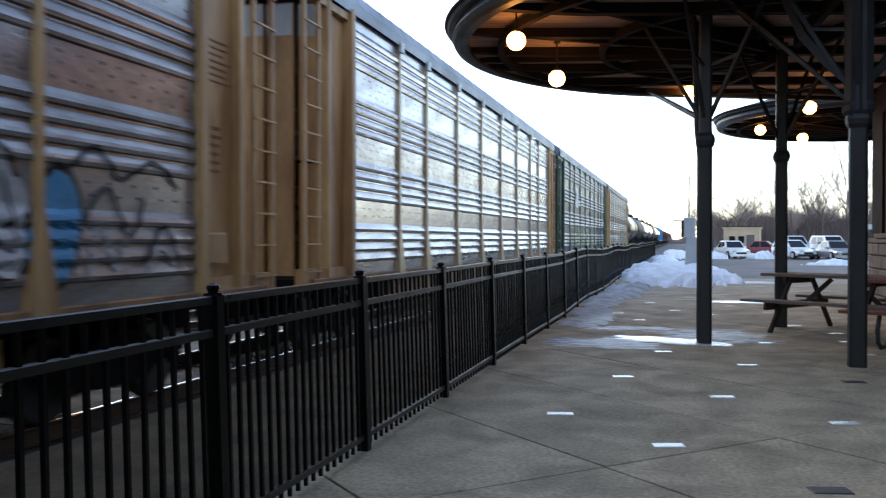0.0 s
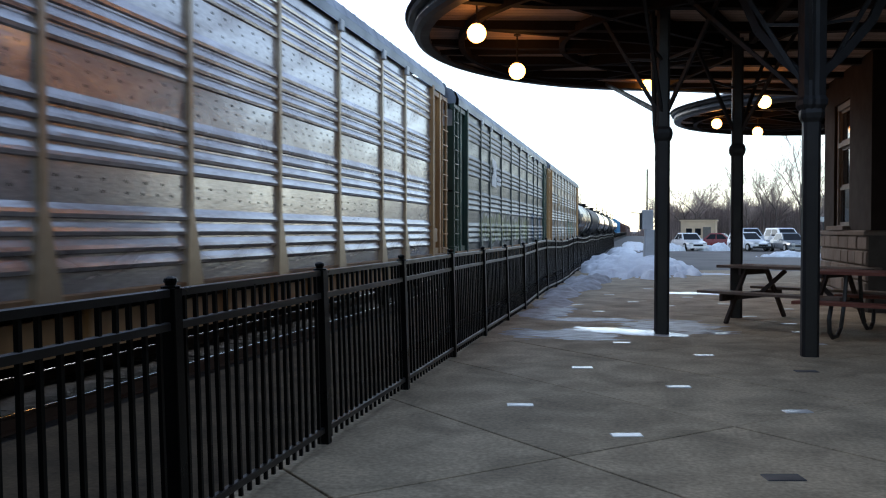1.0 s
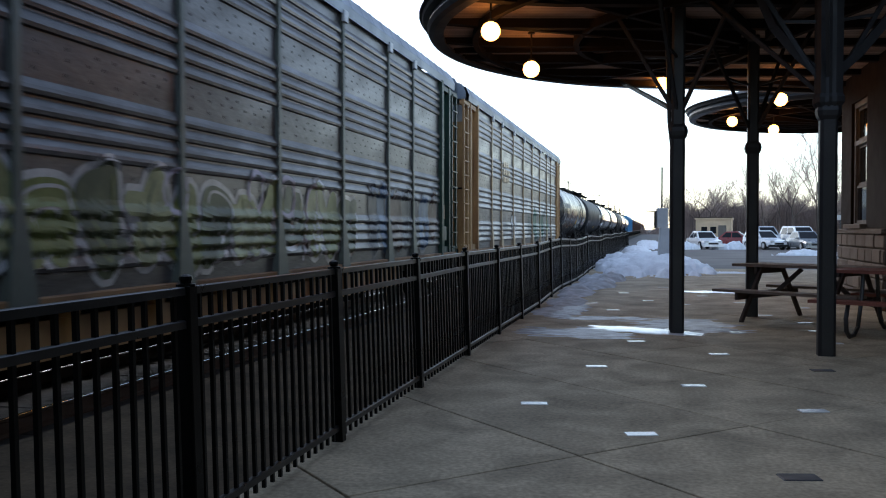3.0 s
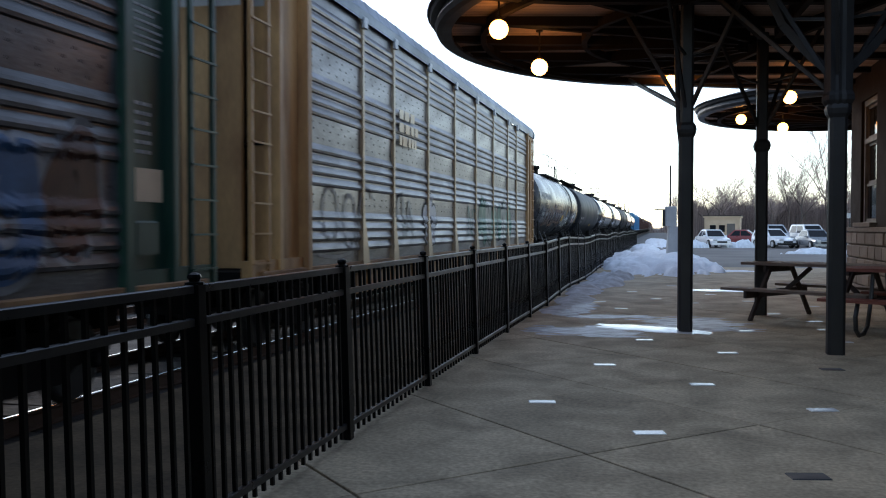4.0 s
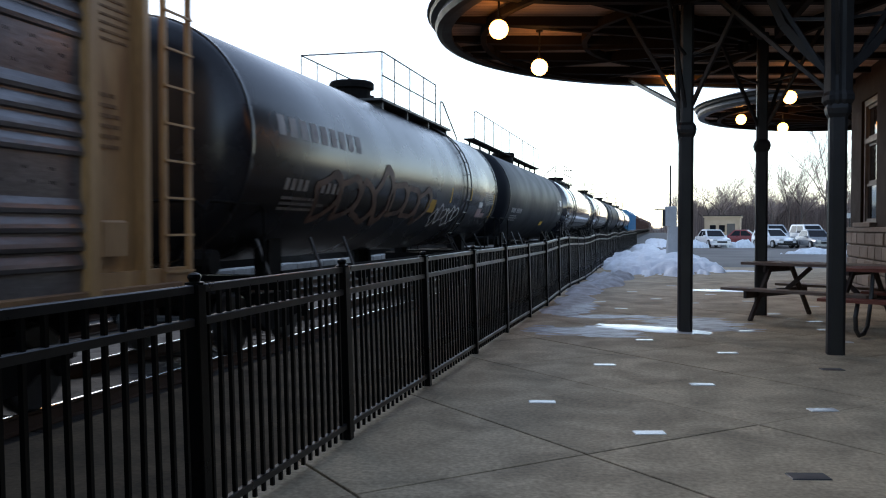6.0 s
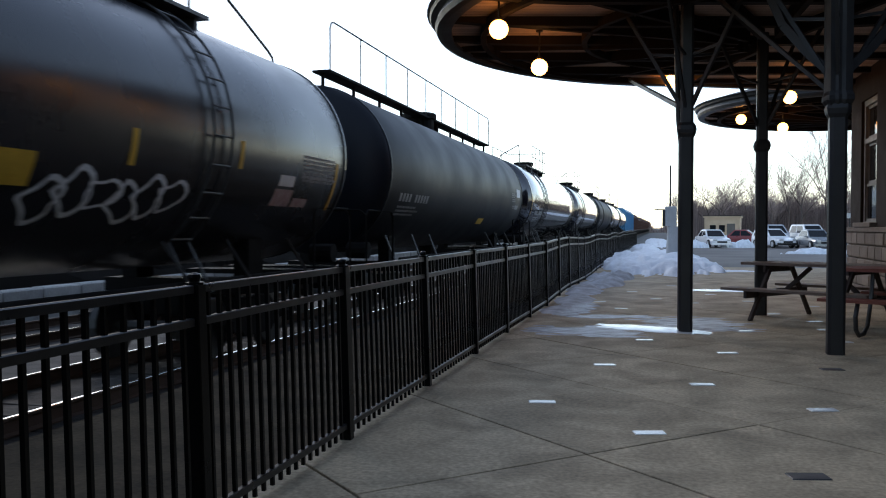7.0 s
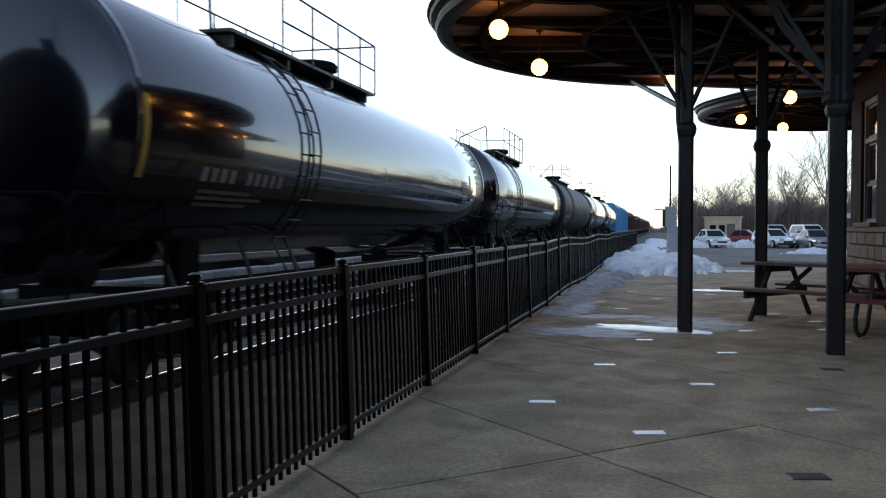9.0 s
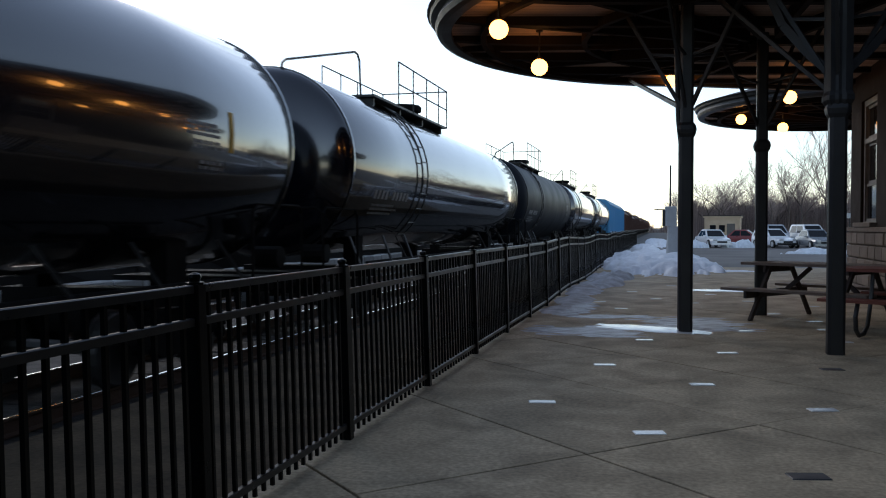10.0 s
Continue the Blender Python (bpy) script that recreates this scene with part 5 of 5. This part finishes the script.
def build_train():
    def add(i, car):
        TRAIN.append((car, RACKS[i] if i < 4 else (JOINTS[i] + JOINTS[i + 1]) / 2))
        return car
    P = [b - a for a, b in zip(JOINTS, JOINTS[1:])]
    a = add(0, build_autorack(P[0], YELLOW, YELLOW, SILVER_MID, "silver corrugated autorack with yellow ends and blue graffiti", 1))
    build_graffiti(a, 6.2, 8.9, 1.22, 2.5, [(0.04, 0.25, 0.50), (0.10, 0.38, 0.62), (0.45, 0.47, 0.50), (0.03, 0.03, 0.04)], 11, 0.30)
    build_scribble(a, [((8.7, 2.35), (9.1, 2.62), (9.5, 2.35), (10.0, 2.55), (10.5, 2.3)), ((8.9, 1.9), (9.3, 2.25), (9.6, 1.8), (9.9, 2.2)), ((9.8, 1.5), (10.2, 1.9), (10.5, 1.45))], 0.045, VENT, "dark sprayed scribble")
    build_scribble(a, [((9.0, 1.35), (9.15, 1.95), (9.4, 1.5), (9.6, 1.95)), ((9.9, 1.4), (10.1, 1.7), (10.4, 1.5))], 0.06, GREYLET, "pale sprayed scribble")
    add(1, build_autorack(P[1], YELLOW, TANPOST, SILVER, "bright silver corrugated autorack with yellow ends and posts", 2))
    g = add(2, build_autorack(P[2], GREEN, POSTGREY, SILVER_DARK, "weathered grey autorack with green ends and graffiti", 3))
    build_graffiti(g, -8.6, 4.6, 1.30, 2.45, [(0.17, 0.20, 0.06), (0.07, 0.09, 0.045), (0.26, 0.28, 0.14), (0.55, 0.55, 0.57)], 23, 0.26, 0.75)
    build_scribble(g, [ring_of(0.6, 2.3, 0.22, 0.25), ring_of(1.6, 2.25, 0.3, 0.28), ((2.2, 1.3), (2.4, 2.3), (2.75, 2.35), (2.7, 1.4)), ring_of(-1.4, 2.2, 0.25, 0.24)], 0.07, mat("spray_lilac", (0.52, 0.48, 0.58), 0.5), "pale lilac sprayed outline")
    build_graffiti(g, 5.3, 10.4, 1.25, 2.75, [(0.012, 0.02, 0.05), (0.035, 0.09, 0.20), (0.07, 0.028, 0.02), (0.02, 0.024, 0.035), (0.20, 0.21, 0.235)], 29, 0.30, 0.7)
    # weathered white square emblem with a notch and two bars beside it
    bm = bmesh.new()
    emblem = [(-6.32, 3.40), (-5.30, 3.36), (-5.28, 3.84), (-5.48, 3.92), (-5.28, 4.02), (-5.30, 4.30), (-6.22, 4.40), (-6.24, 4.16), (-5.98, 4.04), (-6.00, 3.84), (-6.30, 3.72)]
    lo, hi = [bm.verts.new((1.562, p, q)) for p, q in emblem], [bm.verts.new((1.568, p, q)) for p, q in emblem]
    skin(bm, [lo, hi])
    bm.faces.new(hi)
    part("emblem", bm, HERALD, g, "weathered white painted emblem")
    for z0, z1 in ((3.47, 3.58), (3.64, 3.74)):
        bm = bmesh.new()
        box(bm, 1.556, 1.564, -5.20, -4.22, z0, z1)
        part("emblem_bar", bm, HERALD, g, "pale painted bar")
    y = add(3, build_autorack(P[3], YELLOW, TANPOST, SILVER_OLD, "silver autorack with tan ends and pale green graffiti", 4))
    build_graffiti(y, 1.9, 7.3, 1.24, 2.65, [(0.05, 0.17, 0.13), (0.27, 0.29, 0.27), (0.10, 0.24, 0.19), (0.03, 0.045, 0.045)], 37, 0.32, 0.8)
    build_scribble(y, [((6.9, 2.3), (7.3, 2.45), (7.6, 2.2), (8.0, 2.4)), ((7.2, 1.9), (7.8, 2.0), (8.4, 1.85)), ((7.4, 1.5), (7.9, 1.75), (8.3, 1.4))], 0.08, GREYLET, "pale grey sprayed scribble")
    # pale flower of round lobes with a dark edge
    for k in range(5):
        q = radians(90 + 72 * k)
        lobe = smooth_path(ring_of(-3.72 + 0.36 * math.cos(q), 1.93 + 0.36 * math.sin(q), 0.13, 0.13))
        for w, m, lift in ((0.36, VENT, 0.004 + 0.001 * k), (0.26, HERALD, 0.018)):
            bm = bmesh.new()
            ribbon(bm, lobe, w, lift)
            tagged(part("graffiti_lobe", bm, m, y, "round sprayed lobe"), kind="stuff")
    build_scribble(y, [ring_of(-9.9, 2.0, 0.35, 0.42), ring_of(-9.0, 1.9, 0.30, 0.45, 1.0), ((-8.7, 1.3), (-8.4, 2.4), (-8.0, 2.45), (-7.8, 2.3)), ((-10.4, 1.35), (-9.6, 1.30), (-8.9, 1.36))], 0.055, GREYLET, "pale sprayed outline")
    build_scribble(y, [((-6.3, 1.5), (-6.2, 2.3), (-5.9, 2.4), (-5.8, 1.5)), ((-5.6, 1.6), (-5.4, 2.3), (-5.1, 1.6))], 0.10, mat("spray_faded", (0.30, 0.30, 0.30), 0.5, 0.4), "faded sprayed letters")
    build_scribble(y, [((0.2, 1.5), (0.4, 2.35), (0.7, 1.6), (0.9, 2.3)), ((1.1, 2.3), (1.5, 2.1), (1.2, 1.5))], 0.09, mat("spray_dark_teal", (0.05, 0.12, 0.11), 0.5, 0.3), "dark teal sprayed letters")
    bm = bmesh.new()
    bars(bm, 1.552, -6.2, 3.45, 1.5, 0.8, 3, random.Random(5), 0.3)
    part("lettering", bm, TANPOST, y, "faded tan lettering")["kind"] = "stuff"
    t = add(4, build_tank(P[4], TANK_SATIN, "grimy black tank car with orange and white graffiti", 5, style=2, flip=-1, strips=((1, 0.87, -31, -4), (1, 6.36, -18, -5), (1, 4.1, -14, -2))))
    add(5, build_tank(P[5], TANK_MATTE, "matte black tank car with a full-length top walkway", 6, style=1))
    add(6, build_tank(P[6], TANK_GLOSS, "glossy black tank car with yellow marks reflecting the sky", 7, strips=((-1, 0.62, -22, 8), (1, 2.3, -8, 9))))
    add(7, build_tank(P[7], TANK_GLOSS, "glossy black tank car reflecting the sky", 8))
    add(8, build_tank(P[8], TANK_MATTE, "dull dark grey tank car", 9))
    add(9, build_tank(P[9], TANK_GLOSS, "glossy black tank car reflecting the sky", 10))
    add(10, build_tank(P[10], TANK_GLOSS, "glossy black tank car reflecting the sky", 11))
    add(11, build_hopper(P[11], BLUECAR, "blue covered hopper car", 4.7))
    add(12, build_hopper(P[12], BLUECAR, "blue covered hopper car", 4.7))
    for i in range(13, len(P)):
        add(i, build_hopper(P[i], BROWNCAR, "dark brown freight car", 4.0 + 0.25 * (i % 3)))
    rnd = random.Random(4)
    rust = mat("spray_rust", (0.20, 0.125, 0.095), 0.6, color2=(0.06, 0.034, 0.03), scale=2, mix=0.8)
    for k in range(7):
        bm = bmesh.new()
        y0 = -5.6 + k * 0.95
        n, zc, r = 18, 2.91, 1.662
        a0, ph = radians(-22 + rnd.uniform(-3, 3)), rnd.uniform(0, 6)
        ring = []
        for sc in (1.0, 0.68):
            ring.append([bm.verts.new((r * math.cos(a0 + sc * 0.30 * math.sin(q) * (1 + 0.3 * math.sin(2 * q + ph))), y0 + sc * 0.55 * math.cos(q) * (1 + 0.25 * math.sin(3 * q + ph)),
                                       zc + r * math.sin(a0 + sc * 0.30 * math.sin(q) * (1 + 0.3 * math.sin(2 * q + ph))))) for q in (2 * math.pi * i / n for i in range(n))])
        skin(bm, ring)
        part("graffiti", bm, rust, t, "rust-orange sprayed letter")
    for k in range(6):
        bm = bmesh.new()
        y0, a0, ph = 1.45 + k * 0.40, radians(-31 + rnd.uniform(-3, 3)), rnd.uniform(0, 6)
        ring = []
        for sc in (1.0, 0.78):
            row = []
            for q in (2 * math.pi * i / 20 for i in range(20)):
                a = a0 + sc * 0.13 * math.sin(q) * (1 + 0.35 * math.sin(2 * q + ph))
                row.append(bm.verts.new((1.660 * math.cos(a), y0 + sc * 0.26 * math.cos(q) * (1 + 0.3 * math.sin(3 * q + ph)), 2.91 + 1.660 * math.sin(a))))
            ring.append(row)
        skin(bm, ring)
        part("graffiti", bm, WHITE, t, "white sprayed tag")
    bm = bmesh.new()
    tank_patch(bm, 1.654, radians(-28), radians(-17), 0.5, 1.2, 2.91, 3)
    part("notice_panel", bm, YPAINT, t, "yellow notice panel")


build_train()

# ---------------------------------------------------------------- parking lot


def build_car(m, paint, label, long=4.5, high=1.45, wide=1.8, suv=False, group="parked cars"):
    root = thing("parked_car", label, "car", m, group=group)
    k = high / 1.45
    # lengthwise outlines of the lower body and the cabin, front towards -y
    L = long / 2
    belt = 0.86 * k
    bm = bmesh.new()
    secs = [(-L, 0.42, 0.60, 0.72), (-L + 0.15, 0.28, 0.70, 0.86), (-L + 1.1, 0.24, 0.84, 0.94), (-L + 1.3, 0.24, belt, 0.96), (L - 0.5, 0.24, belt + 0.02, 0.96), (L - 0.1, 0.30, belt - 0.02, 0.88), (L, 0.42, belt - 0.15, 0.76)]
    rings = []
    for y, z0, z1, f in secs:
        h = wide / 2 * f
        rings.append([bm.verts.new(p) for p in ((-h, y, z0 + 0.05), (-h * 0.94, y, z0), (h * 0.94, y, z0), (h, y, z0 + 0.05), (h, y, z0 + (z1 - z0) * 0.65), (h * 0.93, y, z1), (-h * 0.93, y, z1), (-h, y, z0 + (z1 - z0) * 0.65))])
    skin(bm, rings)
    bm.faces.new(rings[0][::-1])
    bm.faces.new(rings[-1])
    body = part("body", bm, paint, root, smooth=False)
    bm = bmesh.new()
    fr, bk = -L + 1.35, (L - 0.15 if suv else L - 0.75)
    top0, top1 = fr + 0.75, bk - (0.25 if suv else 0.65)
    h = wide / 2
    lo = [(-h * 0.90, fr), (h * 0.90, fr), (h * 0.90, bk), (-h * 0.90, bk)]
    hi = [(-h * 0.72, top0), (h * 0.72, top0), (h * 0.72, top1), (-h * 0.72, top1)]
    z0, z1 = belt - 0.02, high - 0.05
    a, b = [bm.verts.new((x, y, z0)) for x, y in lo], [bm.verts.new((x, y, z1)) for x, y in hi]
    c = [bm.verts.new((x * 0.9, y + (0.12 if y == top0 else -0.12), high)) for x, y in hi]
    skin(bm, [a, b, c])
    bm.faces.new(c)
    cabin = part("cabin", bm, paint, root)

    def pane(name, i, j, f0, f1, g0, g1):
        """A window let into one slope of the cabin, 6 mm proud of it."""
        p, q, r, t = (Vector((*lo[i], z0)), Vector((*lo[j], z0)), Vector((*hi[j], z1)), Vector((*hi[i], z1)))
        n = (q - p).cross(t - p).normalized() * 0.006
        at = [p.lerp(q, f).lerp(t.lerp(r, f), g) + n for f, g in ((f0, g0), (f1, g0), (f1, g1), (f0, g1))]
        w = bmesh.new()
        hexa(w, [v - n * 3 for v in at] + at)
        part(name, w, GLASS, cabin, "dark window glass")
    pane("windshield", 0, 1, 0.06, 0.94, 0.10, 0.94)
    pane("rear_window", 2, 3, 0.08, 0.92, 0.22, 0.92)
    for i, j in ((1, 2), (3, 0)):
        pane("side_window", i, j, 0.10, 0.46, 0.12, 0.90)
        pane("side_window", i, j, 0.50, 0.90, 0.12, 0.90)
    bm = bmesh.new()
    bevelled(bm, -h * 0.95, h * 0.95, -L - 0.02, -L + 0.18, 0.22 * k, 0.40 * k, 0.03)
    part("bumper", bm, RUBBER if suv else paint, body)
    for s in (-1, 1):
        bm = bmesh.new()
        bevelled(bm, s * h * 0.62 - 0.16, s * h * 0.62 + 0.16, -L - 0.005, -L + 0.08, 0.56 * k, 0.68 * k, 0.015)
        part("headlight", bm, CABINET, body, "clear headlight")
        bm = bmesh.new()
        bevelled(bm, s * h * 0.98 - 0.09, s * h * 0.98 + 0.09, fr + 0.25, fr + 0.4, belt, belt + 0.13, 0.02)
        part("mirror", bm, paint, root)
        for y in (-L + 0.85, L - 0.85):
            bm = bmesh.new()
            turned(bm, [(0.2, -0.10), (0.31, -0.10), (0.33, -0.08), (0.33, 0.08), (0.31, 0.10), (0.2, 0.10)], 18, (s * (h - 0.10), y, 0.33), "x")
            w = part("wheel", bm, RUBBER, root, "black tyre")
            bm = bmesh.new()
            turned(bm, [(0.05, -0.105), (0.20, -0.105), (0.21, 0.105), (0.05, 0.105)], 12, (s * (h - 0.10), y, 0.33), "x")
            part("rim", bm, CABINET, w, "silver wheel rim")
    bm = bmesh.new()
    bevelled(bm, -h * 0.45, h * 0.45, -L - 0.008, -L + 0.05, 0.40 * k, 0.54 * k, 0.01)
    part("grille", bm, RUBBER, body, "dark grille")
    return root


def paint(name, c, metal=0.0):
    return mat(name, c, 0.3, metal, scale=2, mix=0.2, bump=0.0, coat=0.5)


LOT = -0.37
WCAR, SCAR, RCAR, GCAR, BCAR = paint("car_white", (0.90, 0.91, 0.92)), paint("car_silver", (0.62, 0.64, 0.67), 0.3), paint("car_red", (0.32, 0.05, 0.045)), paint("car_grey", (0.24, 0.26, 0.28), 0.3), paint("car_blue", (0.06, 0.12, 0.25))
build_car(pose(4.05, 75.5, LOT, 0, 0, 16), WCAR, "white sedan parked nose out", 4.6, 1.48)
build_car(pose(7.3, 82.5, LOT, 0, 0, 75), RCAR, "dark red car parked behind a snow heap", 4.6, 1.45)
build_car(pose(8.75, 75.0, LOT, 0, 0, 24), WCAR, "white hatchback parked in the lot", 4.3, 1.55, 1.8, True)
build_car(pose(9.3, 79.5, LOT, 0, 0, 16), SCAR, "silver sport utility car in the lot", 4.8, 1.9, 1.95, True)
build_car(pose(12.1, 79.0, LOT, 0, 0, 16), WCAR, "white sport utility car in the lot", 4.9, 1.9, 1.95, True)
build_car(pose(11.55, 73.0, LOT, 0, 0, 12), GCAR, "dark grey sedan parked in front of the others", 4.6, 1.5, 1.85)
build_car(pose(14.6, 74.5, LOT, 0, 0, 10), BCAR, "blue car parked beside the depot", 4.5, 1.5)
build_snow("snow_bank", "dirty snow heap between the parked cars", 6.0, 74.5, 1.8, 1.2, 0.55, 0, LOT, 31)
build_snow("snow_bank", "snow heap at the edge of the lot", 2.6, 73.5, 1.2, 1.0, 0.6, 0, LOT, 33)
build_snow("snow_bank", "low snow heap in the parking lot", 9.3, 56.5, 2.6, 0.9, 0.35, 0, -0.34, 35)
build_snow("snow_bank", "snow heap beside the depot corner", 12.0, 55.5, 1.6, 1.2, 0.6, 0, -0.34, 36)


def build_shed():
    root = thing("shed", "low beige flat-roofed shed beyond the parking lot", "shed", pose(6.2, 96, LOT, 0, 0, -8))
    bm = bmesh.new()
    box(bm, -1.75, 1.75, -1.5, 1.5, 0, 2.65)
    part("wall", bm, SHEDWALL, root, "beige wall")
    bm = bmesh.new()
    bevelled(bm, -1.87, 1.87, -1.65, 1.65, 2.65, 2.82, 0.03)
    part("roof", bm, SHEDWALL, root, "flat roof edge")
    bm = bmesh.new()
    bevelled(bm, 0.5, 1.3, -1.54, -1.48, 0.0, 2.05, 0.02)
    part("door", bm, FRAME, root, "plain door")
    for x0 in (-1.2, -0.3):
        bm = bmesh.new()
        bevelled(bm, x0, x0 + 0.6, -1.53, -1.48, 1.2, 1.9, 0.02)
        part("window", bm, GLASS, root, "small dark window")
    bm = bmesh.new()
    bevelled(bm, -1.90, 1.90, -1.68, 1.68, 2.822, 2.90, 0.02)
    part("roof_edge", bm, DARKWOOD, root, "brown roof edging")


build_shed()


def build_sign():
    root = thing("parking_sign", "small white parking sign on a thin steel post", "sign", pose(9.4, 48.8, -0.25, 0, 0, 12))
    bm = bmesh.new()
    tube(bm, (0, 0, 0), (0, 0, 2.3), 0.03, n=8)
    part("post", bm, STEEL, root, "thin steel post")
    bm = bmesh.new()
    bevelled(bm, -0.2, 0.2, -0.045, -0.03, 2.0, 2.26, 0.004)
    part("plate", bm, CABINET, root, "blank white plate")


build_sign()

# ---------------------------------------------------------------- bare trees


def grow(bm, p, d, length, r, depth, rnd, twigs):
    n = 3 if depth > 1 else 2
    q = Vector(p)
    for i in range(n):
        d2 = (d + Vector((rnd.uniform(-1, 1), rnd.uniform(-1, 1), rnd.uniform(-0.3, 0.6))) * 0.16).normalized()
        e = q + d2 * (length / n)
        tube(bm if depth > 2 else twigs, q, e, r * (1 - 0.3 * i / n), r * (1 - 0.3 * (i + 1) / n), 5 if depth > 2 else 3, False)
        if depth > 0 and (i > 0 or depth < 4):
            for _ in range(2 if depth > 1 else 3):
                side = Vector((rnd.uniform(-1, 1), rnd.uniform(-1, 1), rnd.uniform(-0.1, 0.5))).normalized()
                grow(bm, e, (d2 * 0.75 + side * 0.75).normalized(), length * rnd.uniform(0.55, 0.75), r * 0.5, depth - 1, rnd, twigs)
        q, d = e, d2


def build_tree(seed, h):
    root = thing("bare_tree", "leafless winter tree at the edge of the lot", "tree", group="bare trees behind the parking lot")
    rnd = random.Random(seed)
    a, b = bmesh.new(), bmesh.new()
    grow(a, Vector((0, 0, 0)), Vector((0, 0, 1)), h * 0.5, h * 0.016, 4, rnd, b)
    part("trunk", a, BARK, root, "dark trunk and limbs")
    part("crown", b, BARK2, root, "fine bare twigs")
    return root


trees = [build_tree(50 + i, h) for i, h in enumerate((13.0, 11.5, 10.0))]
rnd = random.Random(99)
spots = []
for i in range(26):
    spots.append((2 + i * 1.35 + rnd.uniform(-0.6, 0.6), rnd.uniform(120, 145), rnd.uniform(0.45, 0.72)))
for x, y, k in ((12.4, 126, 1.02), (13.6, 131, 0.80), (17.0, 128, 0.92), (18.4, 133, 0.85), (22.2, 130, 1.22), (24.5, 126, 1.05)):
    spots.append((x, y, k))
used = [False] * 3
for i, (x, y, k) in enumerate(spots):
    j = i % 3
    m = pose(x, y, LOT - 0.05, 0, 0, rnd.uniform(0, 360)) 
    if not used[j]:
        used[j] = True
        trees[j].matrix_basis = m
        trees[j].scale = (k, k, k)
        continue
    c = copy_thing(trees[j], m)
    slim = 0.55 if k > 0.75 else 1.0
    c.scale = (k * slim, k * slim, k)


def build_brush():
    """Thicket and far woods: masses of thin upright stems."""
    rnd = random.Random(5)
    bm = bmesh.new()
    for i in range(9000):
        y = rnd.uniform(132, 175)
        x = rnd.uniform(0.028, 0.26) * y
        h = 3.6 + 4.0 * (0.5 + 0.5 * noise.noise((x * 0.22, y * 0.02, 0))) * rnd.uniform(0.5, 1.1)
        p = Vector((x, y, LOT - 0.05))
        q = p + Vector((rnd.uniform(-0.5, 0.5), rnd.uniform(-0.5, 0.5), h))
        tube(bm, p, q, rnd.uniform(0.03, 0.08), 0.01, 3, False)
        for _ in range(3):
            s = p.lerp(q, rnd.uniform(0.3, 0.9))
            tube(bm, s, s + Vector((rnd.uniform(-0.8, 0.8), rnd.uniform(-0.5, 0.5), rnd.uniform(0.2, 0.9))), 0.025, 0.008, 3, False)
    for i in range(1200):
        p = Vector((rnd.uniform(-4, 24), rnd.uniform(280, 330), LOT - 0.05))
        tube(bm, p, p + Vector((rnd.uniform(-0.8, 0.8), 0, rnd.uniform(1.5, 4.5) * (0.6 + 0.4 * math.sin(p.x)))), 0.12, 0.03, 3, False)
    tagged(part("thicket", bm, BARK2, None), "brown winter thicket and far woods", "woods", kind="stuff")


build_brush()


def build_scrub():
    """Dark bank added beyond the tracks, behind the train, to block low sky light under the cars."""
    rnd = random.Random(8)
    bm = bmesh.new()
    ys = [-60 + 3 * i for i in range(120)]
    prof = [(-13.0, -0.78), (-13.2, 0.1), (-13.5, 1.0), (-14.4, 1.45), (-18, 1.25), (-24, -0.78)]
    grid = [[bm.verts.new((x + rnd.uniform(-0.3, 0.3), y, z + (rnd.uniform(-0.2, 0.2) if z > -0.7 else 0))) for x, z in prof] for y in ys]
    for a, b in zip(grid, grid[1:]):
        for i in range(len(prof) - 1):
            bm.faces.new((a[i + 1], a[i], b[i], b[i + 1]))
    tagged(part("bank", bm, BANKM, None), "low dark bank added beyond the tracks to block light under the train", "bank", kind="structure")


build_scrub()

# ---------------------------------------------------------------- what moves


def motions():
    times = [0.0, 1 / 30] + [0.5 * i for i in range(1, 20)] + [10 - 1 / 30, 10.0]
    for car, y in TRAIN:
        walk(car, [(t, pose(TRACK_X, y - SPEED * round(t * FPS) / FPS, RAIL_Z)) for t in times])


motions()
